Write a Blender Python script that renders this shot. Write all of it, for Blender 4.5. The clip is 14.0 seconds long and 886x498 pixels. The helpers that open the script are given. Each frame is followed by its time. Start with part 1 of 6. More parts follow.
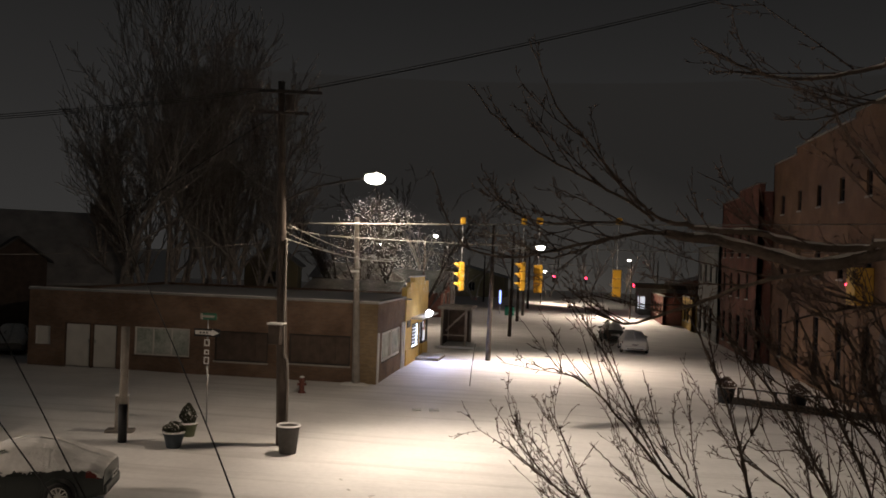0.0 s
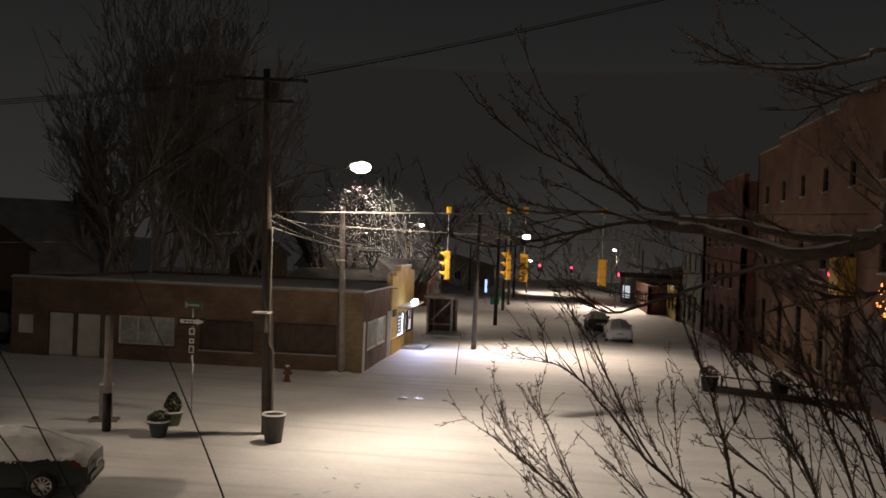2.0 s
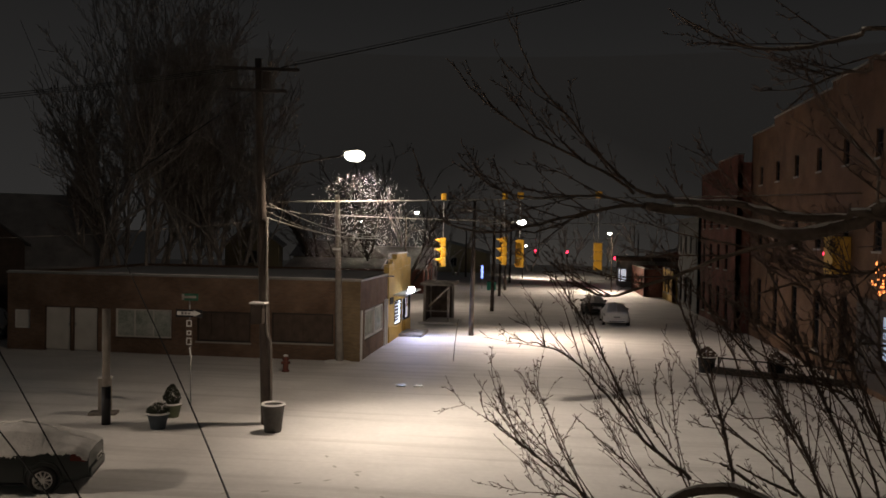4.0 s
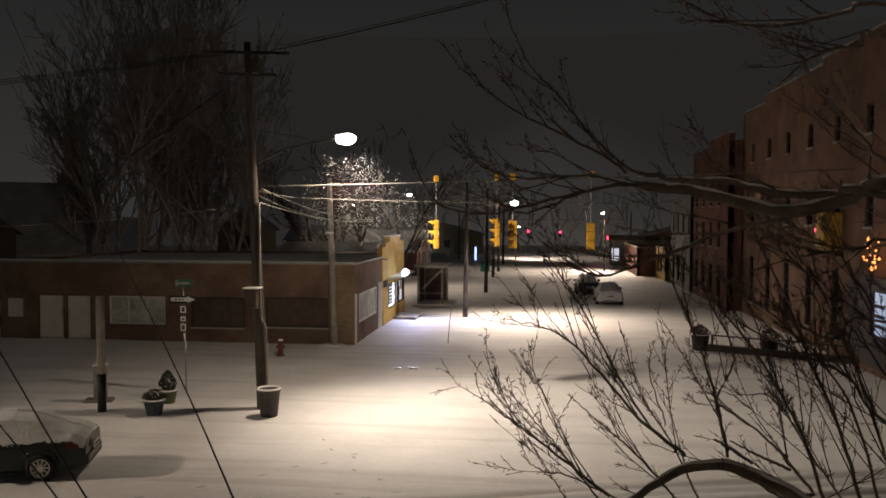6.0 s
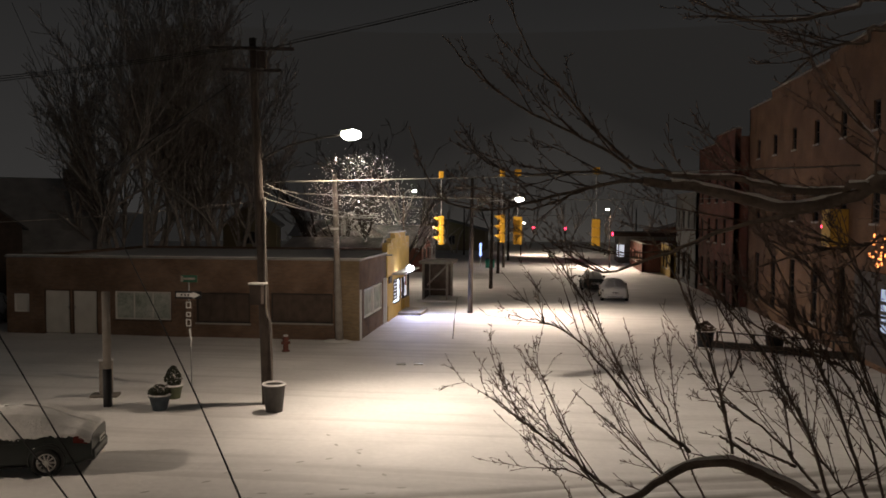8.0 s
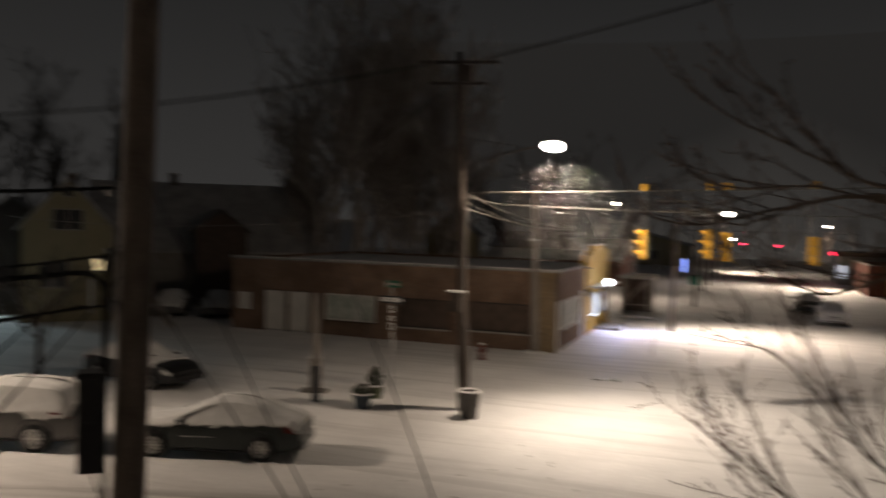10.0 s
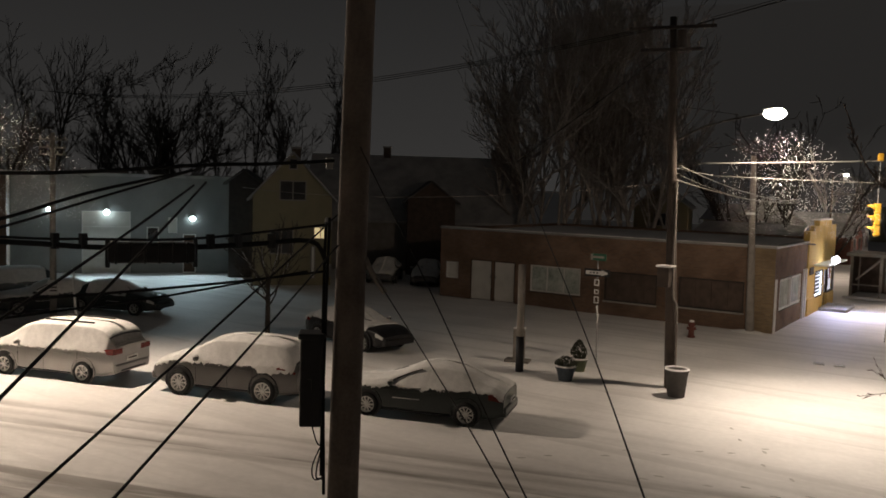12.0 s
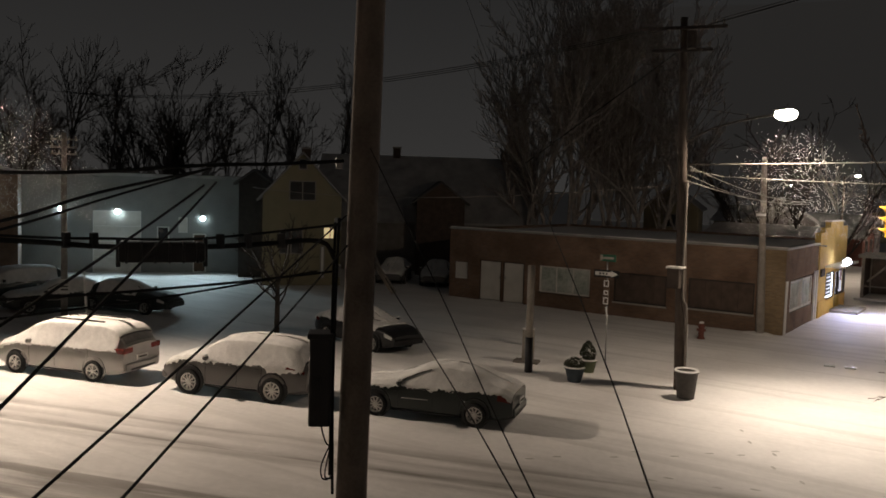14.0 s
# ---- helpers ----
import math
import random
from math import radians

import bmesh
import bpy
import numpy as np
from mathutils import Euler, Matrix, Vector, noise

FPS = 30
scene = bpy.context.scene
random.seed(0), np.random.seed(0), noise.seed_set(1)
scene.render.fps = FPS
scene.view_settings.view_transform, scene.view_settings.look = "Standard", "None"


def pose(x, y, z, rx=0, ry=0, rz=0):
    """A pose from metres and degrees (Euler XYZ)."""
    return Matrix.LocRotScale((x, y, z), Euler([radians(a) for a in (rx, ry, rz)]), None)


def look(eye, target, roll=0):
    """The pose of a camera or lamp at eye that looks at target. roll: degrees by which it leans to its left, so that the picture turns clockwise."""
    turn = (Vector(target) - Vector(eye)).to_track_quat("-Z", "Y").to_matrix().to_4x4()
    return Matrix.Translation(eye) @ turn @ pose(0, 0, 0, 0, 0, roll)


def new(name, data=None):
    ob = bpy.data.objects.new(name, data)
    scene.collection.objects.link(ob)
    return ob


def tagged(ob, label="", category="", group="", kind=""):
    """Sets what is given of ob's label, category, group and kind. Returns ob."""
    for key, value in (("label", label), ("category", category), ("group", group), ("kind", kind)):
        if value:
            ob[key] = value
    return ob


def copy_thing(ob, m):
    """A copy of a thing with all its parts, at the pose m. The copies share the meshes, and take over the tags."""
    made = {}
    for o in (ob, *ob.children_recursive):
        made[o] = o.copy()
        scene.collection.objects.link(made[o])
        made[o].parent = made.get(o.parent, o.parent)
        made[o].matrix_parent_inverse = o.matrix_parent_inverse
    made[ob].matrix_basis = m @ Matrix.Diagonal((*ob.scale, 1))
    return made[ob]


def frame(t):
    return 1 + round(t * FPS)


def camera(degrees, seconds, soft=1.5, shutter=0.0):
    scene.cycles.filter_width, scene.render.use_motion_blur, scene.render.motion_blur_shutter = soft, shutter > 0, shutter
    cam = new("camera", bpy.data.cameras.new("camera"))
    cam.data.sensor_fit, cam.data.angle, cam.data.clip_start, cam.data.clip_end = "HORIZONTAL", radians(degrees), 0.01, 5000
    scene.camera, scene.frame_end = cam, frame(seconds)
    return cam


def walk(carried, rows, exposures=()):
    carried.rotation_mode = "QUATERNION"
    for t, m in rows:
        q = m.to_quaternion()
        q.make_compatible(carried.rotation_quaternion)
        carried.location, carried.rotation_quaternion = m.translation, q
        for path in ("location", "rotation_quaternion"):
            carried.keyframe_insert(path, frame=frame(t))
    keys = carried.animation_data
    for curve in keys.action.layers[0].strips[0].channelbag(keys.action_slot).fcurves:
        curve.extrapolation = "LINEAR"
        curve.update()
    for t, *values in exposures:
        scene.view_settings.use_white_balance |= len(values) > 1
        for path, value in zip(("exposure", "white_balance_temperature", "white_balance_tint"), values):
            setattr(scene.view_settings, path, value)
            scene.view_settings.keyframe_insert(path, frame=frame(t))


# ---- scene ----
cam = camera(55.25, 14.0, soft=1.7, shutter=0.8)

EYE = (0.0, 0.0, 6.4)
# seconds, turn to the left of north, tilt, roll
TURNS = [
    (0.0, 8.341, 0.537, 2.081),
    (0.5, 8.305, 0.058, 2.096),
    (1.0, 7.882, -0.448, 2.139),
    (1.5, 7.697, -0.366, 2.082),
    (2.0, 7.363, -0.168, 2.191),
    (2.5, 7.019, -0.469, 1.864),
    (3.0, 6.964, -0.754, 1.616),
    (5.5, 6.833, -1.784, 0.283),
    (6.0, 6.570, -2.253, 0.205),
    (6.5, 6.600, -2.520, 0.091),
    (7.0, 6.748, -2.676, 0.125),
    (9.3, 7.692, -2.331, 1.074),
    (9.5, 10.045, -2.502, 1.331),
    (9.8, 16.229, -2.313, 2.058),
    (10.0, 20.302, -1.969, 1.536),
    (10.3, 26.964, -1.770, 2.303),
    (10.5, 28.901, -2.344, 2.093),
    (10.6, 29.395, -3.064, 1.870),
    (11.0, 32.833, -4.092, 1.530),
    (11.5, 33.026, -3.976, 1.720),
    (12.0, 34.098, -4.256, 1.676),
    (12.5, 34.239, -4.205, 1.837),
    (13.0, 34.356, -4.166, 1.846),
    (13.5, 34.573, -4.327, 1.828),
    (14.0, 34.728, -4.246, 1.803),
]


def aim(t, yaw, pitch, roll, eye=EYE):
    a, b = radians(yaw), radians(pitch)
    way = Vector((-math.sin(a) * math.cos(b), math.cos(a) * math.cos(b), math.sin(b)))
    return t, look(eye, Vector(eye) + 10 * way, roll)


walk(cam, [aim(*row) for row in TURNS],
     [(0, 0.0), (1.5, 0.0), (2.0, -0.15), (3.0, -0.42), (5.5, -0.12), (7.0, 0.0), (9.5, 0.0), (11.0, 0.0), (14.0, 0.0)])

# ---- light ----
world = bpy.data.worlds.new("night")
scene.world = world
world.use_nodes = True
wn, wl = world.node_tree.nodes, world.node_tree.links
back = wn["Background"]
wtc, wsep, wramp = wn.new("ShaderNodeTexCoord"), wn.new("ShaderNodeSeparateXYZ"), wn.new("ShaderNodeValToRGB")
wl.new(wtc.outputs["Generated"], wsep.inputs[0])
wl.new(wsep.outputs["Z"], wramp.inputs[0])
wl.new(wramp.outputs[0], back.inputs[0])
wramp.color_ramp.elements[0].color = (0.0340, 0.0325, 0.0312, 1)
wramp.color_ramp.elements[1].color = (0.0088, 0.0088, 0.0090, 1)
wramp.color_ramp.elements[1].position = 0.40
back.inputs[1].default_value = 1.0

WARM, COOL, CYAN = (1.0, 0.805, 0.63), (0.74, 0.80, 1.0), (0.70, 0.92, 1.0)


def lamp_light(name, at, target, power, colour, angle=150, blend=0.85, size=0.2):
    data = bpy.data.lights.new(name, "SPOT")
    data.energy, data.color, data.spot_size, data.spot_blend, data.shadow_soft_size = power, colour, radians(angle), blend, size
    ob = new(name, data)
    ob.matrix_world = look(at, target)
    return ob


LAMP_CORNER = (-6.45, 27.6, 8.92)
lamp_light("street_light", (-6.45, 27.6, 8.5), (0.5, 26.2, 0), 4600, (1.0, 0.84, 0.685), 132, 1.0)
lamp_light("street_light", (-6.45, 27.6, 8.48), (-9.5, 31.0, 0), 1250, (1.0, 0.80, 0.62), 165, 0.6)
lamp_light("street_light", (-1.65, 53.2, 6.88), (0.0, 51.0, 0), 6300, WARM, 142, 1.0)
lamp_light("street_light", (-27.7, 14.2, 9.1), (-20.0, 9.5, 0), 6900, WARM, 160, 0.9)
# added lamp out of view on the east, with no known source
lamp_light("street_light", (10.0, 23.5, 8.6), (2.5, 29.0, 0), 260, (1.0, 0.82, 0.60), 125, 1.0)
lamp_light("street_light", (-11.5, 74.0, 7.9), (-8.0, 72.0, 0), 1600, WARM, 158, 1.0)
lamp_light("street_light", (7.15, 99.7, 6.4), (3.4, 96.0, 0), 8000, WARM, 158, 1.0)
lamp_light("street_light", (-3.3, 124.9, 4.6), (1.0, 128.0, 0), 5000, WARM, 158, 1.0)
lamp_light("shop_light", (-8.1, 51.3, 2.58), (-4.0, 49.5, 0), 850, (0.46, 0.56, 1.0), 165, 0.9, 0.1)
for spot in ((-51.1, 30.4, 4.1), (-49.1, 33.3, 4.0), (-45.8, 37.6, 3.6)):
    lamp_light("wall_light", spot, (spot[0] + 6.0, spot[1] - 5.0, 0), 850, CYAN, 128, 1.0, 0.1)

# ---- materials ----


def material(name, colour, rough=0.8, metal=0.0, vary=0.25, scale=3.0, fine=40.0, bump=0.15, other=None, spec=0.4):
    """A procedural surface: a base colour varied at two scales, with fine relief."""
    m = bpy.data.materials.new(name)
    m.use_nodes = True
    n, l = m.node_tree.nodes, m.node_tree.links
    b = n["Principled BSDF"]
    tc = n.new("ShaderNodeTexCoord")
    big, small = n.new("ShaderNodeTexNoise"), n.new("ShaderNodeTexNoise")
    big.inputs["Scale"].default_value, small.inputs["Scale"].default_value = scale, fine
    big.inputs["Detail"].default_value, small.inputs["Detail"].default_value = 5, 4
    ramp = n.new("ShaderNodeValToRGB")
    c = Vector(colour)
    dark = c * (1 - vary) if other is None else Vector(other)
    ramp.color_ramp.elements[0].color, ramp.color_ramp.elements[1].color = (*dark, 1), (*(c * (1 + vary * 0.5)), 1)
    ramp.color_ramp.elements[0].position, ramp.color_ramp.elements[1].position = 0.32, 0.68
    add = n.new("ShaderNodeMath")
    add.operation = "MULTIPLY_ADD"
    add.inputs[1].default_value = 0.35
    l.new(tc.outputs["Object"], big.inputs["Vector"])
    l.new(tc.outputs["Object"], small.inputs["Vector"])
    l.new(small.outputs[0], add.inputs[0])
    half = n.new("ShaderNodeMath")
    half.operation = "MULTIPLY_ADD"
    half.inputs[1].default_value, half.inputs[2].default_value = 0.75, -0.05
    l.new(big.outputs[0], half.inputs[0])
    l.new(half.outputs[0], add.inputs[2])
    l.new(add.outputs[0], ramp.inputs[0])
    l.new(ramp.outputs[0], b.inputs["Base Color"])
    b.inputs["Roughness"].default_value, b.inputs["Metallic"].default_value = rough, metal
    b.inputs["Specular IOR Level"].default_value = spec
    bp = n.new("ShaderNodeBump")
    bp.inputs["Strength"].default_value, bp.inputs["Distance"].default_value = bump, 0.02
    l.new(small.outputs[0], bp.inputs["Height"])
    l.new(bp.outputs[0], b.inputs["Normal"])
    return m


def glowing(name, colour, strength):
    m = bpy.data.materials.new(name)
    m.use_nodes = True
    b = m.node_tree.nodes["Principled BSDF"]
    b.inputs["Base Color"].default_value = (*colour, 1)
    b.inputs["Emission Color"].default_value = (*colour, 1)
    b.inputs["Emission Strength"].default_value = strength
    return m


def brick(name, one, two, mortar, size=1.0):
    m = material(name, one, 0.9)
    n, l = m.node_tree.nodes, m.node_tree.links
    b = n["Principled BSDF"]
    tc, sep, add, com, tex = (n.new("ShaderNode" + k) for k in ("TexCoord", "SeparateXYZ", "Math", "CombineXYZ", "TexBrick"))
    l.new(tc.outputs["Object"], sep.inputs[0])
    l.new(sep.outputs["X"], add.inputs[0])
    l.new(sep.outputs["Y"], add.inputs[1])
    l.new(add.outputs[0], com.inputs["X"])
    l.new(sep.outputs["Z"], com.inputs["Y"])
    l.new(com.outputs[0], tex.inputs["Vector"])
    tex.inputs["Scale"].default_value = 1.0
    tex.inputs["Brick Width"].default_value, tex.inputs["Row Height"].default_value = 0.215 * size, 0.075 * size
    tex.inputs["Mortar Size"].default_value = 0.006
    tex.inputs["Color1"].default_value, tex.inputs["Color2"].default_value = (*one, 1), (*two, 1)
    tex.inputs["Mortar"].default_value = (*mortar, 1)
    stain, mix = n.new("ShaderNodeTexNoise"), n.new("ShaderNodeMix")
    stain.inputs["Scale"].default_value, stain.inputs["Detail"].default_value = 0.7, 8
    l.new(tc.outputs["Object"], stain.inputs["Vector"])
    mix.data_type, mix.blend_type = "RGBA", "MULTIPLY"
    ramp = n.new("ShaderNodeValToRGB")
    ramp.color_ramp.elements[0].position, ramp.color_ramp.elements[1].position = 0.35, 0.65
    ramp.color_ramp.elements[0].color = (0.5, 0.48, 0.46, 1)
    l.new(stain.outputs[0], ramp.inputs[0])
    mix.inputs["Factor"].default_value = 0.8
    l.new(tex.outputs["Color"], mix.inputs["A"])
    l.new(ramp.outputs[0], mix.inputs["B"])
    l.new(mix.outputs["Result"], b.inputs["Base Color"])
    return m


BRICK_BROWN = brick("brown_brick", (0.23, 0.14, 0.09), (0.17, 0.105, 0.07), (0.19, 0.165, 0.14))
BRICK_ORANGE = brick("orange_brick", (0.205, 0.112, 0.058), (0.165, 0.09, 0.05), (0.2, 0.14, 0.105))
BRICK_RED = brick("red_brick", (0.25, 0.09, 0.06), (0.2, 0.07, 0.05), (0.2, 0.15, 0.13))
BRICK_TAN = brick("tan_brick", (0.30, 0.215, 0.12), (0.22, 0.155, 0.09), (0.26, 0.22, 0.17))
SNOW = material("snow", (0.82, 0.80, 0.78), 0.75, 0, 0.06, 0.7, 14, 0.5)
SNOW_CAR = material("car_snow", (0.76, 0.75, 0.73), 0.8, 0, 0.16, 5, 26, 1.0)
BARK = material("bark", (0.21, 0.165, 0.135), 0.95, 0, 0.4, 8, 60, 0.6)
BARK_DARK = material("dark_bark", (0.065, 0.052, 0.044), 0.95, 0, 0.4, 8, 60, 0.5)
TWIG = material("twig", (0.17, 0.12, 0.095), 0.9, 0, 0.4, 10, 60, 0.3)
# bark of far trees: frost, and paled further for the haze before them
BARK_FAR = material("frost_haze_bark", (0.50, 0.45, 0.41), 0.95, 0, 0.5, 4, 30, 0.5)
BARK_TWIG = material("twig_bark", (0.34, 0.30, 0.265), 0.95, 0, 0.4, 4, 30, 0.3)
POLE_NEAR = material("near_pole_wood", (0.20, 0.165, 0.14), 0.9, 0, 0.4, 2.5, 30, 0.5)
POLE = material("pole_wood", (0.07, 0.054, 0.044), 0.9, 0, 0.4, 2.5, 30, 0.5)
POLE_GREY = material("weathered_pole", (0.30, 0.27, 0.24), 0.9, 0, 0.3, 3, 30, 0.4)
STEEL = material("galvanised_steel", (0.38, 0.38, 0.38), 0.5, 0.7, 0.2, 6, 50, 0.05)
BLACK = material("black_plastic", (0.022, 0.022, 0.024), 0.5, 0, 0.3, 6, 60, 0.1)
CABLE = material("cable_sheath", (0.018, 0.018, 0.018), 0.95, 0, 0.3, 6, 60, 0.1)
WIRE = material("bare_wire", (0.26, 0.25, 0.225), 0.55, 0.3, 0.2, 6, 60, 0.0)
RUBBER = material("tyre_rubber", (0.02, 0.02, 0.02), 0.9, 0, 0.3, 6, 60, 0.2)
ALLOY = material("alloy", (0.55, 0.54, 0.52), 0.35, 0.7, 0.15, 6, 50, 0.0)
PAINT_SILVER = material("silver_paint", (0.36, 0.35, 0.335), 0.35, 0.25, 0.1, 2, 60, 0.02)
PAINT_GREY = material("grey_paint", (0.13, 0.125, 0.122), 0.35, 0.3, 0.1, 2, 60, 0.02)
PAINT_DARK = material("dark_green_paint", (0.035, 0.042, 0.040), 0.3, 0.2, 0.15, 2, 60, 0.02)
PAINT_BLACK = material("black_paint", (0.02, 0.02, 0.021), 0.35, 0.1, 0.15, 2, 60, 0.02)
TAIL = material("tail_light_red", (0.15, 0.022, 0.018), 0.2, 0, 0.2, 6, 50, 0.0)
GLASS_DARK = material("dark_window", (0.02, 0.022, 0.025), 0.12, 0, 0.3, 2, 40, 0.0, spec=0.6)
GLASS_DUSTED = material("dusted_window", (0.22, 0.22, 0.22), 0.6, 0, 0.35, 6, 30, 0.4)
PAPER_RED = material("red_paper", (0.30, 0.06, 0.05), 0.8, 0, 0.25, 5, 40, 0.05)
PLATE = material("plate_white", (0.6, 0.6, 0.58), 0.5, 0, 0.1)
YELLOW = material("signal_yellow", (0.66, 0.36, 0.03), 0.5, 0, 0.15, 5, 40, 0.05)
YELLOW_WALL = material("ochre_wall", (0.62, 0.42, 0.13), 0.85, 0, 0.2, 1.2, 20, 0.3)
OCHRE = material("ochre_paint", (0.55, 0.34, 0.06), 0.6, 0, 0.2, 2, 30, 0.15)
WHITE = material("white_paint", (0.72, 0.71, 0.68), 0.6, 0, 0.12, 2, 30, 0.1)
PANEL = material("pale_board", (0.62, 0.60, 0.56), 0.7, 0, 0.15, 1.2, 30, 0.15)
MURAL = material("faded_mural", (0.46, 0.47, 0.44), 0.7, 0, 0.5, 1.6, 12, 0.1, other=(0.2, 0.24, 0.2))
BROWN = material("brown_trim", (0.10, 0.065, 0.045), 0.8, 0, 0.3, 3, 30, 0.2)
DARKTRIM = material("dark_trim", (0.05, 0.04, 0.035), 0.7, 0, 0.3, 3, 30, 0.2)
TAR_DARK = material("dark_shingle", (0.11, 0.105, 0.10), 0.95, 0, 0.35, 1, 20, 0.4)
TAR = material("snow_dusted_roof", (0.42, 0.41, 0.40), 0.95, 0, 0.35, 1, 20, 0.4)
CREAM = material("cream_siding", (0.26, 0.23, 0.145), 0.8, 0, 0.15, 1, 20, 0.2)
BLUEWALL = material("pale_block_wall", (0.27, 0.275, 0.27), 0.85, 0, 0.15, 0.8, 14, 0.25)
SHINGLE = material("snowy_shingle", (0.34, 0.33, 0.33), 0.95, 0, 0.3, 1, 20, 0.4)
GREEN_SIGN = material("sign_green", (0.02, 0.10, 0.06), 0.45, 0, 0.15, 4, 40, 0.02)
RED_PAINT = material("hydrant_red", (0.15, 0.05, 0.035), 0.6, 0, 0.3, 8, 50, 0.2)
POT = material("pot_grey", (0.06, 0.055, 0.05), 0.8, 0, 0.3, 6, 50, 0.2)
POT_GREEN = material("pot_green", (0.13, 0.15, 0.085), 0.7, 0, 0.3, 6, 50, 0.2)
POT_BLUE = material("pot_blue", (0.045, 0.06, 0.075), 0.6, 0, 0.3, 6, 50, 0.2)
PLANT = material("evergreen_leaf", (0.07, 0.075, 0.05), 0.8, 0, 0.5, 12, 60, 0.3)
BOARD = material("weathered_board", (0.10, 0.072, 0.056), 0.8, 0, 0.35, 2.5, 30, 0.3)
RISER = material("riser_grey", (0.20, 0.18, 0.16), 0.8, 0, 0.25, 4, 30, 0.2)
GREY_SIDING = material("grey_siding", (0.28, 0.26, 0.24), 0.85, 0, 0.25, 1.5, 20, 0.2)
CONCRETE = material("concrete", (0.36, 0.34, 0.31), 0.9, 0, 0.2, 2, 30, 0.3)
G_LAMP = glowing("lamp_lens", (1.0, 0.95, 0.80), 30.0)
G_SHOP = glowing("shop_lamp", (0.80, 0.86, 1.0), 40.0)
G_CYAN = glowing("wall_lamp", (0.75, 0.97, 1.0), 14.0)
G_RED = glowing("red_signal", (1.0, 0.03, 0.08), 9.0)
G_NEON = glowing("window_tubes", (0.75, 0.87, 1.0), 5.0)
G_WINDOW = glowing("lit_window", (1.0, 0.78, 0.42), 0.55)
G_SHOPWIN = glowing("lit_shop_window", (0.86, 0.88, 1.0), 0.75)
G_BAR = glowing("bar_window", (0.55, 0.68, 1.0), 0.35)
G_ORANGE = glowing("string_lamp", (1.0, 0.30, 0.08), 3.0)
G_BLUE = glowing("blue_sign", (0.25, 0.35, 1.0), 3.0)

# ---- mesh helpers ----


def part(name, bm, mat, parent=None, label="", smooth=False):
    me = bpy.data.meshes.new(name)
    bm.to_mesh(me)
    bm.free()
    me.materials.append(mat)
    if smooth:
        for p in me.polygons:
            p.use_smooth = True
    ob = new(name, me)
    ob.parent = parent
    if label:
        tagged(ob, label)
    return ob


def thing(name, at, turn=0.0, label="", category="", group="", kind=""):
    ob = new(name)
    ob.matrix_world = pose(*at, 0, 0, turn)
    ob.empty_display_size = 0.2
    return tagged(ob, label, category, group, kind)


def add_box(bm, x0, x1, y0, y1, z0, z1, bevel=0.0):
    m = Matrix.LocRotScale(((x0 + x1) / 2, (y0 + y1) / 2, (z0 + z1) / 2), None, (abs(x1 - x0), abs(y1 - y0), abs(z1 - z0)))
    made = bmesh.ops.create_cube(bm, size=1, matrix=m)["verts"]
    if bevel:
        bmesh.ops.bevel(bm, geom=list({e for v in made for e in v.link_edges}), offset=bevel, segments=2, affect="EDGES", profile=0.6)


def box(name, dims, mat, parent=None, label="", bevel=0.0):
    bm = bmesh.new()
    add_box(bm, *dims, bevel)
    return part(name, bm, mat, parent, label)


def add_cyl(bm, at, r0, r1, h, seg=12, turn=None, caps=True):
    m = Matrix.Translation(at) @ (turn or Matrix.Identity(4)) @ Matrix.Translation((0, 0, h / 2))
    bmesh.ops.create_cone(bm, cap_ends=caps, segments=seg, radius1=r0, radius2=r1, depth=h, matrix=m)


def cyl(name, at, r0, r1, h, mat, parent=None, label="", seg=12, turn=None):
    bm = bmesh.new()
    add_cyl(bm, at, r0, r1, h, seg, turn)
    return part(name, bm, mat, parent, label, smooth=False)


def add_ball(bm, at, sx, sy, sz, seg=10):
    m = Matrix.LocRotScale(at, None, (sx, sy, sz))
    bmesh.ops.create_uvsphere(bm, u_segments=seg, v_segments=max(5, seg // 2 + 1), radius=1, matrix=m)


def tube_data(paths, sides=5):
    verts, faces = [], []
    for pts, radii in paths:
        p = np.asarray(pts, float)
        t = np.gradient(p, axis=0)
        t /= np.linalg.norm(t, axis=1)[:, None] + 1e-9
        ref = np.where(np.abs(t[:, 2:3]) > 0.9, [[1.0, 0, 0]], [[0, 0, 1.0]])
        a = np.cross(t, ref)
        a /= np.linalg.norm(a, axis=1)[:, None] + 1e-9
        b = np.cross(t, a)
        base = len(verts)
        r = np.broadcast_to(np.asarray(radii, float), (len(p),))
        for k in range(len(p)):
            for s in range(sides):
                w = 2 * math.pi * s / sides
                verts.append(tuple(p[k] + r[k] * (math.cos(w) * a[k] + math.sin(w) * b[k])))
        for k in range(len(p) - 1):
            for s in range(sides):
                q = (s + 1) % sides
                faces.append((base + k * sides + s, base + k * sides + q, base + (k + 1) * sides + q, base + (k + 1) * sides + s))
        faces.append(tuple(base + s for s in range(sides))[::-1])
        faces.append(tuple(base + (len(p) - 1) * sides + s for s in range(sides)))
    return verts, faces


def raw(name, verts, faces, mat, parent=None, label="", smooth=True, sharp=0):
    me = bpy.data.meshes.new(name)
    me.from_pydata([tuple(v) for v in verts], [], [tuple(f) for f in faces])
    me.materials.append(mat)
    if smooth:
        me.polygons.foreach_set("use_smooth", [True] * len(me.polygons))
        if sharp:
            me.set_sharp_from_angle(angle=radians(sharp))
    ob = new(name, me)
    ob.parent = parent
    if label:
        tagged(ob, label)
    return ob


def tubes(name, paths, mat, parent=None, label="", sides=5):
    return raw(name, *tube_data(paths, sides), mat, parent, label)


